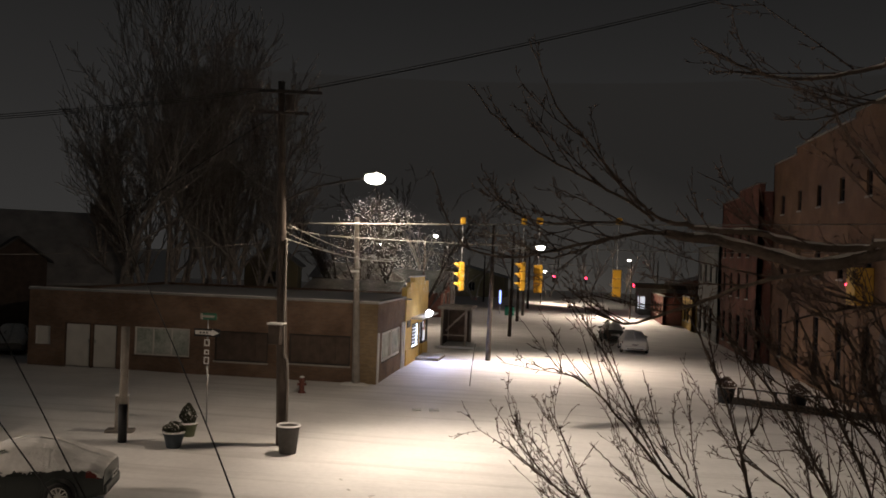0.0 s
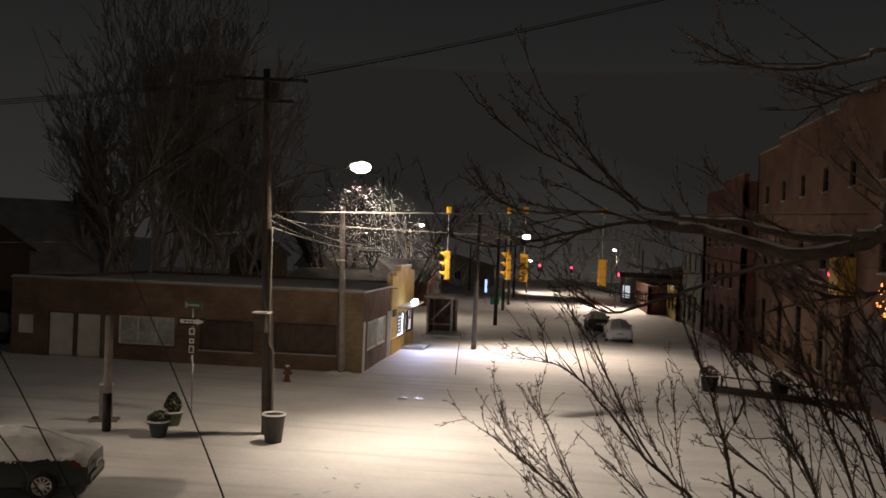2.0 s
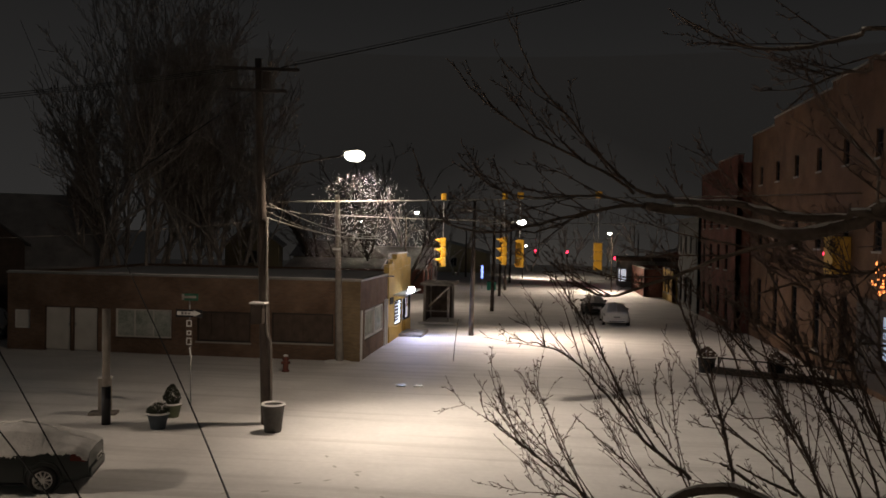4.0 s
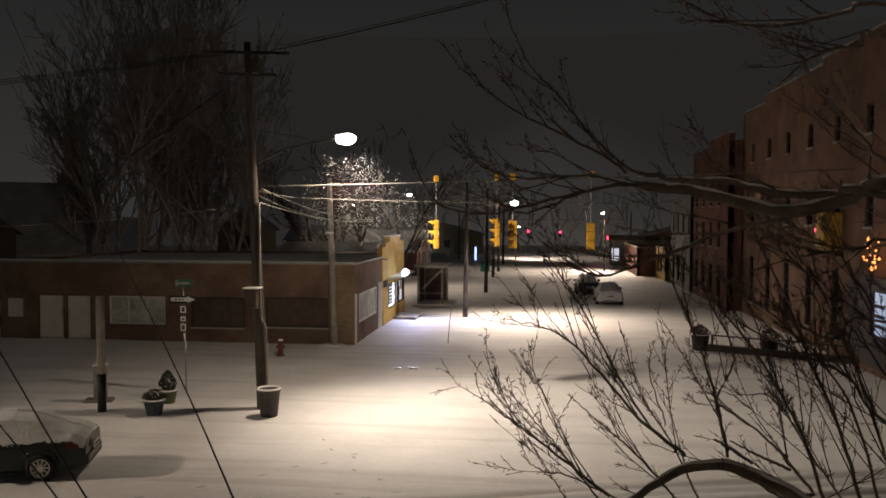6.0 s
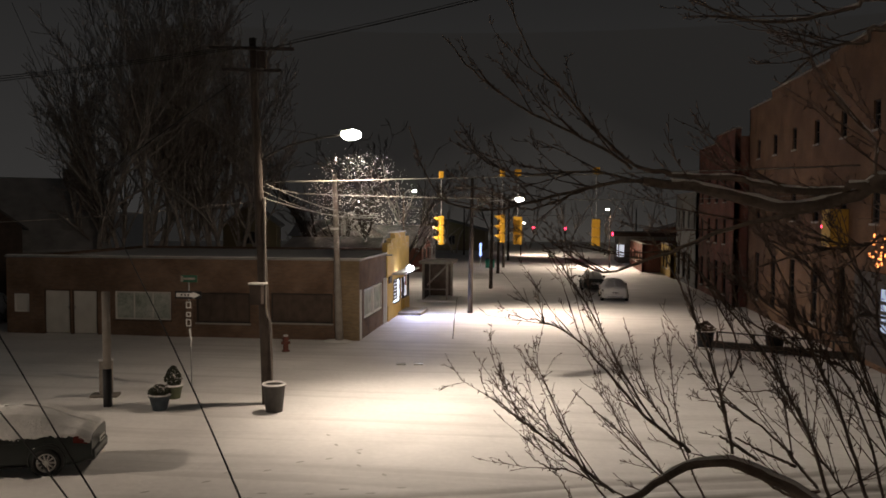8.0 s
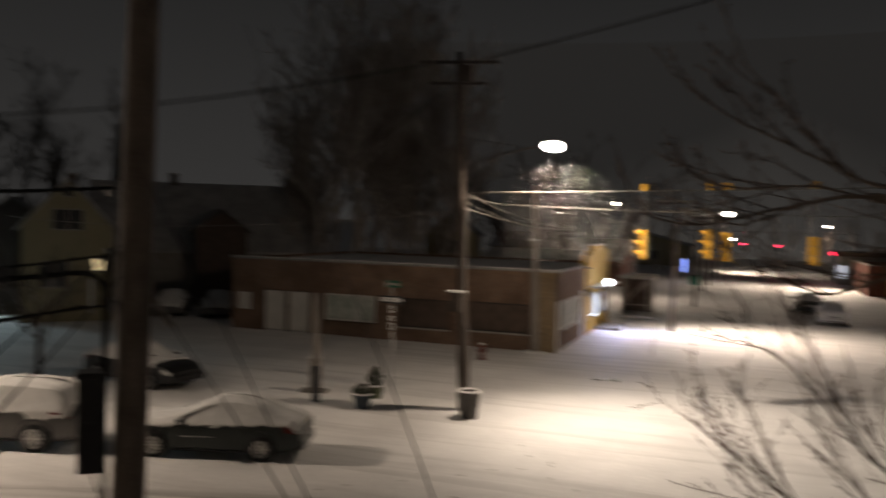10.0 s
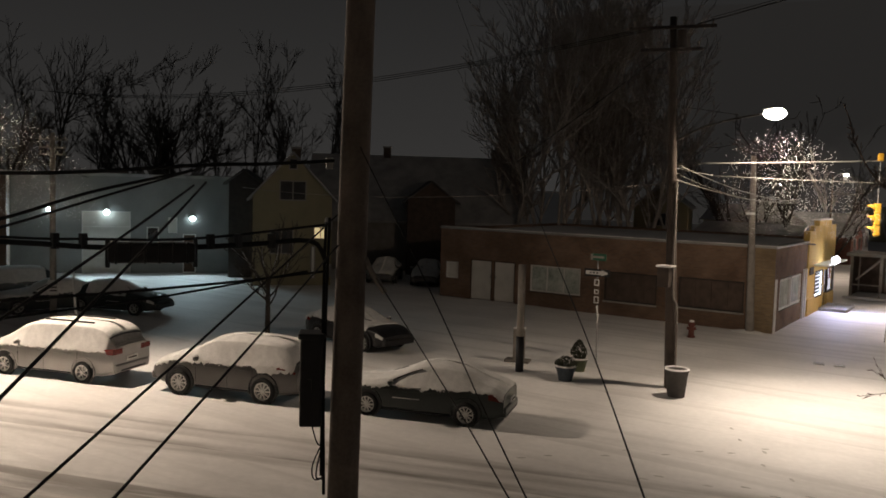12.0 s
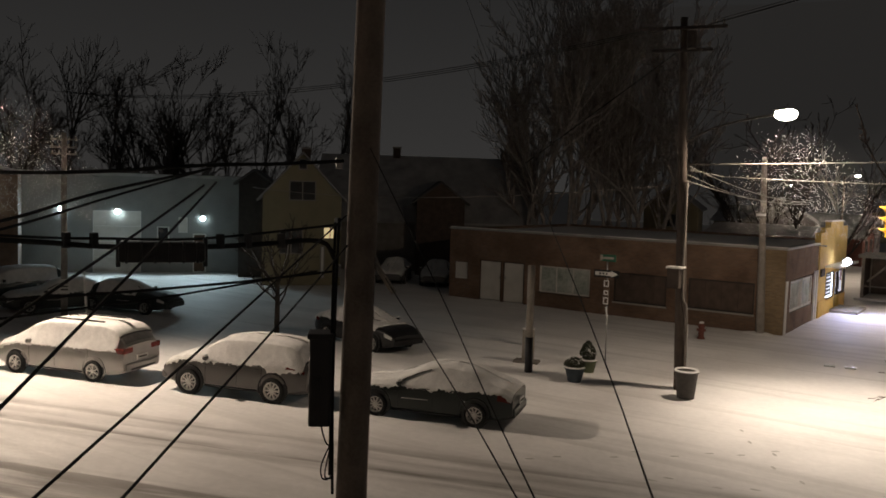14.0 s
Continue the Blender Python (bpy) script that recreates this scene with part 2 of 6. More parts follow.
def sag(a, b, drop, n=14):
    a, b = np.array(a, float), np.array(b, float)
    s = np.linspace(0, 1, n)[:, None]
    p = a + (b - a) * s
    p[:, 2:] -= drop * 4 * s * (1 - s)
    return p


def smooth_path(pts, n=16):
    """A Catmull-Rom curve through a few points."""
    p = np.array(pts, float)
    p = np.vstack([2 * p[0] - p[1], p, 2 * p[-1] - p[-2]])
    out = []
    for s in np.linspace(0, len(pts) - 1, n):
        k = min(int(s), len(pts) - 2)
        u = s - k
        a, b, c, d = p[k : k + 4]
        out.append(0.5 * (2 * b + (c - a) * u + (2 * a - 5 * b + 4 * c - d) * u**2 + (3 * b - a - 3 * c + d) * u**3))
    return np.array(out)


def grow(rng, start, way, length, radius, level, out, wander=0.25, lift=0.15, kids=(4, 5, 4), spread=0.8, short=0.55):
    """A bare branch with its side branches, as paths with radii."""
    n = max(3, int(length / (0.5 if level == 0 else 0.3)) + 2)
    n = min(n, 9)
    p, w = np.array(start, float), np.array(way, float)
    w /= np.linalg.norm(w)
    pts = [p.copy()]
    for k in range(n - 1):
        w = w + rng.normal(0, wander / math.sqrt(n), 3) + np.array([0, 0, lift / n])
        w /= np.linalg.norm(w)
        p = p + w * length / (n - 1)
        pts.append(p.copy())
    radii = radius * (1 - 0.7 * np.linspace(0, 1, n))
    out.append((np.array(pts), radii))
    if level < len(kids):
        for c in range(kids[level]):
            s = rng.uniform(0.25, 1.0)
            k = min(int(s * (n - 1)), n - 2)
            q = pts[k] + (pts[k + 1] - pts[k]) * (s * (n - 1) - k)
            d = pts[k + 1] - pts[k]
            d = d / np.linalg.norm(d) + rng.normal(0, spread / 1.7, 3)
            grow(rng, q, d, length * short * rng.uniform(0.6, 1.15), radii[k] * 0.6, level + 1, out, wander, lift, kids, spread, short)
    return out


def wall(name, p0, p1, z0, z1, thick, holes, mat, parent=None, label=""):
    """One connected wall from p0 to p1, whose outer face is on the right of that way, with openings (s0, s1, low, high)."""
    p0, p1 = Vector((*p0, 0)), Vector((*p1, 0))
    length = (p1 - p0).length
    d = (p1 - p0) / length
    inward = Vector((-d.y, d.x, 0)) * thick
    ss = sorted({0.0, length, *[v for h in holes for v in h[:2]]})
    zs = sorted({z0, z1, *[v for h in holes for v in h[2:]]})
    solid = [[not any(h[0] < (a + b) / 2 < h[1] and h[2] < (c + e) / 2 < h[3] for h in holes) for c, e in zip(zs, zs[1:])] for a, b in zip(ss, ss[1:])]
    verts, at, faces = [], {}, []

    def v(i, j, k):
        if (i, j, k) not in at:
            at[i, j, k] = len(verts)
            verts.append(p0 + d * ss[i] + inward * k + Vector((0, 0, zs[j])))
        return at[i, j, k]

    ni, nj = len(ss) - 1, len(zs) - 1
    full = lambda i, j: 0 <= i < ni and 0 <= j < nj and solid[i][j]
    for i in range(ni):
        for j in range(nj):
            if not solid[i][j]:
                continue
            faces.append((v(i, j, 0), v(i + 1, j, 0), v(i + 1, j + 1, 0), v(i, j + 1, 0)))
            faces.append((v(i, j, 1), v(i, j + 1, 1), v(i + 1, j + 1, 1), v(i + 1, j, 1)))
            if not full(i - 1, j):
                faces.append((v(i, j, 0), v(i, j + 1, 0), v(i, j + 1, 1), v(i, j, 1)))
            if not full(i + 1, j):
                faces.append((v(i + 1, j, 0), v(i + 1, j, 1), v(i + 1, j + 1, 1), v(i + 1, j + 1, 0)))
            if not full(i, j - 1):
                faces.append((v(i, j, 0), v(i, j, 1), v(i + 1, j, 1), v(i + 1, j, 0)))
            if not full(i, j + 1):
                faces.append((v(i, j + 1, 0), v(i + 1, j + 1, 0), v(i + 1, j + 1, 1), v(i, j + 1, 1)))
    return raw(name, verts, faces, mat, parent, label, smooth=False)


def wall_window(p0, p1, hole, parent, glass, trim, label="", bars=(1, 1), sill=True, depth=0.12):
    """A framed window in an opening of wall()."""
    p0, p1 = Vector((*p0, 0)), Vector((*p1, 0))
    d = (p1 - p0).normalized()
    m = Matrix.Translation(p0) @ Matrix.Rotation(math.atan2(d.y, d.x), 4, "Z")
    s0, s1, lo, hi = hole
    bm = bmesh.new()
    add_box(bm, s0, s1, depth + 0.02, depth + 0.05, lo, hi)
    bm.transform(m)
    w = part("window", bm, glass, parent, label)
    bm = bmesh.new()
    t = 0.07
    for a, b, c, e in ((s0, s0 + t, lo, hi), (s1 - t, s1, lo, hi), (s0 + t, s1 - t, lo, lo + t), (s0 + t, s1 - t, hi - t, hi)):
        add_box(bm, a, b, depth - 0.05, depth + 0.018, c, e)
    for k in range(1, bars[0]):
        q = s0 + (s1 - s0) * k / bars[0]
        add_box(bm, q - 0.025, q + 0.025, depth - 0.03, depth + 0.018, lo + t, hi - t)
    for k in range(1, bars[1]):
        q = lo + (hi - lo) * k / bars[1]
        add_box(bm, s0 + t, s1 - t, depth - 0.032, depth + 0.016, q - 0.025, q + 0.025)
    bm.transform(m)
    part("window_frame", bm, trim, w)
    if sill:
        bm = bmesh.new()
        add_box(bm, s0 - 0.06, s1 + 0.06, -0.07, depth - 0.05, lo - 0.09, lo)
        bm.transform(m)
        part("window_sill", bm, CONCRETE, w)
    return w

# ---- ground ----
TURN = 16.9  # the near street runs this much north of east
U = (math.cos(radians(TURN)), math.sin(radians(TURN)))
N = (-U[1], U[0])


def street(along, across, z=0.0):
    return (along * U[0] + across * N[0], along * U[1] + across * N[1], z)


def steps(*runs):
    out = []
    for a, b, d in runs:
        out += list(np.arange(a, b, d))
    return np.array(out + [runs[-1][1]])


RUTS = ((18.65, 0.14, 0.8), (18.05, 0.1, 0.5), (17.4, 0.17, 1.2), (16.9, 0.1, 0.5), (14.65, 0.12, 1.0), (14.25, 0.14, 1.2), (13.75, 0.18, 1.2), (13.1, 0.2, 1.0), (12.3, 0.25, 0.8))


def ground_height(a, c):
    x, y, _ = street(a, c)
    z = 0.03 * noise.noise((x * 0.25, y * 0.25, 0)) + 0.016 * noise.noise((x * 0.9, y * 0.9, 5))
    wob = 0.18 * noise.noise((a * 0.12, 3.0, 0)) + 0.05 * noise.noise((a * 0.6, 9.0, 0))
    for off, wide, deep in RUTS:
        q = (c - off - wob) / wide
        if abs(q) < 2.5:
            z -= 0.065 * deep * math.exp(-q * q) * (0.8 + 0.5 * noise.noise((a * 0.5, off, 0)))
    return z


def ground():
    al = steps((-2500, -300, 440), (-300, -70, 23), (-70, 60, 0.75), (60, 300, 24), (300, 2500, 440))
    ac = steps((-2500, -200, 460), (-200, 6, 20.6), (6, 11, 0.5), (11, 20.5, 0.09), (20.5, 75, 0.55), (75, 175, 4), (175, 2500, 465))
    verts, faces = [], []
    for c in ac:
        for a in al:
            near = -70 <= a <= 60 and 6 <= c <= 75
            verts.append(street(a, c, ground_height(a, c) if near else 0.0))
    w = len(al)
    for j in range(len(ac) - 1):
        for i in range(w - 1):
            k = j * w + i
            faces.append((k, k + 1, k + w + 1, k + w))
    m = material("snowy_ground", (0.82, 0.80, 0.78), 0.7, 0, 0.13, 0.45, 5, 0.8)
    n, l = m.node_tree.nodes, m.node_tree.links
    b = n["Principled BSDF"]
    # slush: grey streaks along the wheel tracks of the near street
    tc, rot, sep = n.new("ShaderNodeTexCoord"), n.new("ShaderNodeMapping"), n.new("ShaderNodeSeparateXYZ")
    rot.inputs["Rotation"].default_value = (0, 0, -radians(TURN))
    l.new(tc.outputs["Object"], rot.inputs["Vector"])
    l.new(rot.outputs[0], sep.inputs[0])
    stretch = n.new("ShaderNodeMapping")
    stretch.inputs["Scale"].default_value = (0.22, 2.6, 1)
    l.new(rot.outputs[0], stretch.inputs["Vector"])
    streak = n.new("ShaderNodeTexNoise")
    streak.inputs["Scale"].default_value, streak.inputs["Detail"].default_value = 1.0, 6
    l.new(stretch.outputs[0], streak.inputs["Vector"])
    band = n.new("ShaderNodeValToRGB")
    r = band.color_ramp
    scaled = n.new("ShaderNodeMapRange")
    scaled.inputs["From Min"].default_value, scaled.inputs["From Max"].default_value = 10.0, 21.0
    l.new(sep.outputs["Y"], scaled.inputs["Value"])
    l.new(scaled.outputs[0], band.inputs[0])
    r.elements[0].position, r.elements[0].color = 0.0, (0.5, 0.5, 0.5, 1)
    r.elements[1].position, r.elements[1].color = 1.0, (0, 0, 0, 1)
    for at, v in ((0.2, 0.7), (0.30, 0.8), (0.34, 0.6), (0.39, 0.9), (0.422, 0.75), (0.445, 0.12), (0.6, 0.08), (0.635, 0.45), (0.655, 0.35), (0.676, 0.85), (0.70, 0.2), (0.73, 0.4), (0.76, 0.2), (0.786, 0.6), (0.82, 0.08)):
        e = r.elements.new(at)
        e.color = (v, v, v, 1)
    mul, lev = n.new("ShaderNodeMath"), n.new("ShaderNodeValToRGB")
    mul.operation = "MULTIPLY"
    lev.color_ramp.elements[0].position, lev.color_ramp.elements[1].position = 0.30, 0.54
    l.new(streak.outputs[0], lev.inputs[0])
    l.new(lev.outputs[0], mul.inputs[0])
    l.new(band.outputs[0], mul.inputs[1])
    mix = n.new("ShaderNodeMix")
    mix.data_type = "RGBA"
    old = b.inputs["Base Color"].links[0].from_socket
    l.new(mul.outputs[0], mix.inputs["Factor"])
    l.new(old, mix.inputs["A"])
    mix.inputs["B"].default_value = (0.15, 0.13, 0.11, 1)
    l.new(mix.outputs["Result"], b.inputs["Base Color"])
    # faint older tracks over the crossing, packed and a little greyer
    far_map, far_tex, far_lev, far_mix = n.new("ShaderNodeMapping"), n.new("ShaderNodeTexNoise"), n.new("ShaderNodeValToRGB"), n.new("ShaderNodeMix")
    far_map.inputs["Scale"].default_value = (0.07, 1.5, 1)
    far_map.inputs["Rotation"].default_value = (0, 0, radians(4))
    l.new(tc.outputs["Object"], far_map.inputs["Vector"])
    l.new(far_map.outputs[0], far_tex.inputs["Vector"])
    far_tex.inputs["Scale"].default_value, far_tex.inputs["Detail"].default_value, far_tex.inputs["Distortion"].default_value = 1.0, 4, 0.4
    far_lev.color_ramp.elements[0].position, far_lev.color_ramp.elements[1].position = 0.52, 0.68
    far_lev.color_ramp.elements[1].color = (0.32, 0.32, 0.32, 1)
    l.new(far_tex.outputs[0], far_lev.inputs[0])
    far_mix.data_type = "RGBA"
    l.new(far_lev.outputs[0], far_mix.inputs["Factor"])
    l.new(mix.outputs["Result"], far_mix.inputs["A"])
    far_mix.inputs["B"].default_value = (0.42, 0.40, 0.37, 1)
    l.new(far_mix.outputs["Result"], b.inputs["Base Color"])
    ob = raw("ground", verts, faces, m)
    return tagged(ob, "snow-covered ground with slushy wheel tracks", "ground", kind="structure")


ground()


def footprints():
    rng = np.random.default_rng(2)
    v, f = [], []
    for (x0, y0), (x1, y1), count in (((-9.5, 17.6), (-4.2, 22.5), 8), ((-4.0, 20.0), (-6.6, 24.0), 5), ((-6.8, 18.2), (-2.5, 19.0), 6)):
        way = np.array([x1 - x0, y1 - y0])
        way /= np.linalg.norm(way)
        for k in range(count):
            c = np.array([x0, y0]) + (np.array([x1, y1]) - [x0, y0]) * k / count + rng.normal(0, 0.12, 2) + np.array([-way[1], way[0]]) * (0.12 if k % 2 else -0.12)
            z = 0.03 + 0.03 * noise.noise((c[0] * 0.25, c[1] * 0.25, 0)) + 0.016 * noise.noise((c[0] * 0.9, c[1] * 0.9, 5)) - 0.022
            i = len(v)
            for q in range(10):
                w = 2 * math.pi * q / 10
                o = way * 0.12 * math.cos(w) + np.array([-way[1], way[0]]) * 0.045 * math.sin(w)
                v.append((*(c + o), z))
            v.append((*c, z - 0.004))
            f += [(i + q, i + (q + 1) % 10, i + 10) for q in range(10)]
    m = material("trodden_snow", (0.52, 0.50, 0.47), 0.8, 0, 0.3, 8, 40, 0.5)
    tagged(raw("footprint", v, f, m), "trails of trodden footprints in the snow", "footprints", kind="stuff")


footprints()


# ---- brick shop on the far corner ----
def corner_shop():
    x0, x1, y0, y1, h = -27.8, -9.1, 40.85, 48.0, 3.95
    shop = thing("brick_shop", (0, 0, 0), 0, "long low brown brick shop with a flat snowy roof", "building")
    # the front wall is pieced round its openings
    holes = [(-25.75, -24.28, 0.05, 2.3), (-24.2, -22.8, 0.05, 2.3), (-21.85, -18.85, 0.82, 2.26), (-17.5, -14.7, 0.74, 2.26), (-13.6, -10.45, 0.82, 2.3), (-27.4, -26.55, 1.1, 2.05)]
    wall("front_wall", (x0, y0), (x1, y0), -0.1, h, 0.3, [(q[0] - x0, q[1] - x0, q[2] if q[2] > 0.1 else -0.05, q[3]) for q in holes], BRICK_BROWN, shop)
    wall("side_wall", (x1, y0 + 0.3), (x1, 48.0), -0.1, h, 0.3, [(0.8, 5.7, 0.9, 2.45)], BRICK_BROWN, shop)
    box("back_wall", (x0, x1 - 0.3, 55.5, 55.8, -0.1, h), BRICK_BROWN, shop)
    box("end_wall", (x0, x0 + 0.3, 41.15, 55.5, -0.1, h), BRICK_BROWN, shop)
    roof = box("roof", (x0 + 0.3, x1 - 0.3, 41.15, 55.5, h - 0.35, h - 0.15), SNOW, shop, "flat roof under thin snow")
    bm = bmesh.new()
    add_box(bm, x0 - 0.06, x1 + 0.06, y0 - 0.06, y0 + 0.36, h, h + 0.1, 0.02)
    add_box(bm, x1 - 0.36, x1 + 0.06, y0 + 0.36, 48.0, h, h + 0.1, 0.02)
    part("coping", bm, STEEL, shop, "grey metal parapet coping")
    bm = bmesh.new()
    add_box(bm, x0, x1, y0 - 0.02, y0 + 0.3, h + 0.102, h + 0.135, 0.012)
    part("coping_snow", bm, SNOW, shop)
    # doors and boarded windows
    for n_, (a, b, lo, hi) in enumerate(holes):
        frame_ = bmesh.new()
        t = 0.07
        add_box(frame_, a, a + t, y0 + 0.04, y0 + 0.16, lo, hi)
        add_box(frame_, b - t, b, y0 + 0.04, y0 + 0.16, lo, hi)
        add_box(frame_, a + t, b - t, y0 + 0.04, y0 + 0.16, hi - t, hi)
        if n_ > 1:
            add_box(frame_, a + t, b - t, y0 + 0.04, y0 + 0.16, lo, lo + t)
        if n_ < 2:
            d = box("door", (a + t, b - t, y0 + 0.09, y0 + 0.14, lo, hi - t), PANEL, shop, "pale painted loading door", 0.01)
            box("handle", ((b - 0.16) if n_ == 0 else (a + 0.1), (b - 0.1) if n_ == 0 else (a + 0.16), y0 + 0.05, y0 + 0.09, 1.3, 1.45), STEEL, d)
            part("door_frame", frame_, BROWN, shop)
        else:
            mat = MURAL if n_ == 2 else (BOARD if n_ < 5 else PANEL)
            w = box("window", (a + t, b - t, y0 + 0.1, y0 + 0.14, lo + t, hi - t), mat, shop, "boarded window with faded painting" if n_ == 2 else "")
            f = part("window_frame", frame_, PANEL if n_ == 2 else (DARKTRIM if n_ < 5 else WHITE), w)
            if n_ < 5:
                for k in range(1, 3 if n_ == 2 else 4):
                    xm = a + (b - a) * k / (3 if n_ == 2 else 4)
                    box("mullion", (xm - 0.03, xm + 0.03, y0 + 0.07, y0 + 0.098, lo + t, hi - t), BOARD if n_ != 2 else PANEL, w)
                box("sill", (a - 0.05, b + 0.05, y0 - 0.06, y0 + 0.04, lo - 0.08, lo), CONCRETE if n_ != 2 else BROWN, w, "snow-dusted stone sill")
    # side windows and corner trim
    box("corner_pier", (-10.3, x1 + 0.003, y0 - 0.03, y0 - 0.002, 0, h), BRICK_TAN, shop, "tan brick corner pier")
    box("corner_trim", (x1, x1 + 0.05, 40.95, 41.25, 0, 2.5), WHITE, shop, "pale corner board")
    for a, b in ((42.05, 44.3), (44.5, 46.75)):
        w = box("window", (x1 - 0.16, x1 - 0.12, a, b, 0.95, 2.4), MURAL, shop, "papered shop window")
        bm = bmesh.new()
        for q in ((a, a + 0.08, 0.95, 2.4), (b - 0.08, b, 0.95, 2.4), (a + 0.08, b - 0.08, 2.32, 2.4), (a + 0.08, b - 0.08, 0.95, 1.03)):
            add_box(bm, x1 - 0.12, x1 - 0.02, *q)
        part("window_frame", bm, WHITE, w)
    for a in (47.05, 47.6):
        box("pilaster", (x1, x1 + 0.08, a, a + 0.22, 0, 2.6), WHITE, shop)
    box("gutter_bracket", (x1, x1 + 0.5, 47.2, 47.26, 3.9, 3.96), STEEL, shop)
    return shop


corner_shop()


def yellow_shop():
    x1, y0, y1 = -9.05, 48.05, 55.8
    s = thing("yellow_shop", (0, 0, 0), 0, "small ochre shop with stepped parapet and lit window", "building")
    wall("front_wall", (x1, y0), (x1, y1), -0.1, 5.1, 0.3,
         [(1.95, 4.15, 0.8, 2.3), (4.65, 5.65, 0.05, 2.2), (5.65, 7.7, 0.8, 2.3), (0, 1.25, 4.55, 5.1), (1.25, 2.55, 4.8, 5.1), (6.15, 7.75, 4.8, 5.1)], YELLOW_WALL, s)
    box("parapet_cap", (x1 - 0.34, x1 + 0.05, 50.55, 54.25, 5.1, 5.17), SNOW, s)
    for a, b, hi in ((48.1, 49.99, 0.9), (50.0, 52.2, 0.75), (53.7, 55.8, 0.75)):
        box("lower_panel", (x1, x1 + 0.05, a, b, 0.0, hi), OCHRE, s, "bright yellow lower panel")
    w = box("window", (x1 - 0.2, x1 - 0.16, 50.0, 52.2, 0.8, 2.3), G_SHOPWIN, s, "brightly lit display window")
    bm = bmesh.new()
    for a, b, lo, hi in ((50.0, 50.08, 0.8, 2.3), (52.12, 52.2, 0.8, 2.3), (50.08, 52.12, 0.8, 0.88), (50.08, 52.12, 2.22, 2.3)):
        add_box(bm, x1 - 0.12, x1 + 0.02, a, b, lo, hi)
    part("window_frame", bm, DARKTRIM, w)
    for k in range(6):
        box("window_board", (x1 - 0.1, x1 - 0.06, 50.35, 51.75, 0.98 + k * 0.21, 1.10 + k * 0.21), BLACK, w)
    bm = bmesh.new()
    add_box(bm, x1 - 0.05, x1 - 0.02, 51.9, 51.98, 0.9, 2.2)
    add_box(bm, x1 - 0.05, x1 - 0.02, 50.15, 51.9, 0.9, 0.96)
    part("light_tube", bm, G_NEON, w, "glowing white light tube")
    w = box("window", (x1 - 0.2, x1 - 0.16, 53.7, 55.8, 0.8, 2.3), G_SHOPWIN, s, "brightly lit display window")
    for a, b, lo, hi, mat in ((53.85, 54.35, 1.45, 2.1, PANEL), (54.5, 54.95, 1.0, 1.75, BROWN), (55.1, 55.6, 1.5, 2.15, PAPER_RED), (53.95, 54.4, 0.9, 1.3, PAPER_RED)):
        box("poster", (x1 - 0.155, x1 - 0.145, a, b, lo, hi), mat, w)
    bm = bmesh.new()
    for a, b, lo, hi in ((53.7, 53.78, 0.8, 2.3), (55.72, 55.8, 0.8, 2.3), (53.78, 55.72, 0.8, 0.88), (53.78, 55.72, 2.22, 2.3)):
        add_box(bm, x1 - 0.12, x1 + 0.02, a, b, lo, hi)
    part("window_frame", bm, DARKTRIM, w)
    d = box("door", (x1 - 0.2, x1 - 0.14, 52.7, 53.7, 0.1, 2.2), BROWN, s, "dark red shop door")
    box("door_handle", (x1 - 0.14, x1 - 0.09, 53.5, 53.56, 1.0, 1.2), STEEL, d)
    a = box("awning", (x1, x1 + 0.75, 49.6, 55.6, 2.62, 2.72), WHITE, s, "shallow white awning", 0.02)
    lamp = box("wall_lamp", (x1 + 0.55, x1 + 0.95, 51.2, 51.6, 2.95, 3.1), STEEL, s)
    bm = bmesh.new()
    add_ball(bm, (x1 + 0.8, 51.35, 2.93), 0.22, 0.22, 0.2)
    part("bulb", bm, G_SHOP, lamp, "glaring bluish white lamp", True)
    box("sign", (x1, x1 + 0.06, 48.4, 49.4, 2.2, 2.6), DARKTRIM, s)
    step = box("doorstep", (x1 + 0.06, x1 + 1.5, 51.2, 54.2, 0, 0.18), CONCRETE, None, "", 0.02)
    tagged(step, "concrete doorstep dusted with snow before the yellow shop", "step")


yellow_shop()


# ---- poles and lamps ----
def cobra_head(parent, at, way, size=1.0):
    """A street lamp head at the end of an arm that points along way."""
    m = Matrix.Translation(at) @ Matrix.Rotation(math.atan2(way[1], way[0]), 4, "Z") @ Matrix.Scale(size, 4)
    bm = bmesh.new()
    add_ball(bm, (-0.04, 0, 0.15), 0.34, 0.16, 0.07, 12)
    bm.transform(m)
    h = part("lamp_head", bm, STEEL, parent, "grey street lamp head", True)
    # lens swollen beyond a real one, so its shape includes the glare
    bm = bmesh.new()
    add_ball(bm, (0.02, 0, 0.02), 0.34, 0.22, 0.2, 16)
    bm.transform(m)
    part("lens", bm, G_LAMP, h, "glowing warm white lens", True)
    return h


def street_pole(name, at, height, r, mat, label, lean=(0, 0), group=""):
    p = thing(name, at, 0, label, "pole", group)
    n = 10
    pts = [(lean[0] * k / (n - 1), lean[1] * k / (n - 1), -0.2 + (height + 0.2) * k / (n - 1)) for k in range(n)]
    tubes("shaft", [(pts, np.linspace(r, r * 0.55, n))], mat, p, sides=14)
    return p


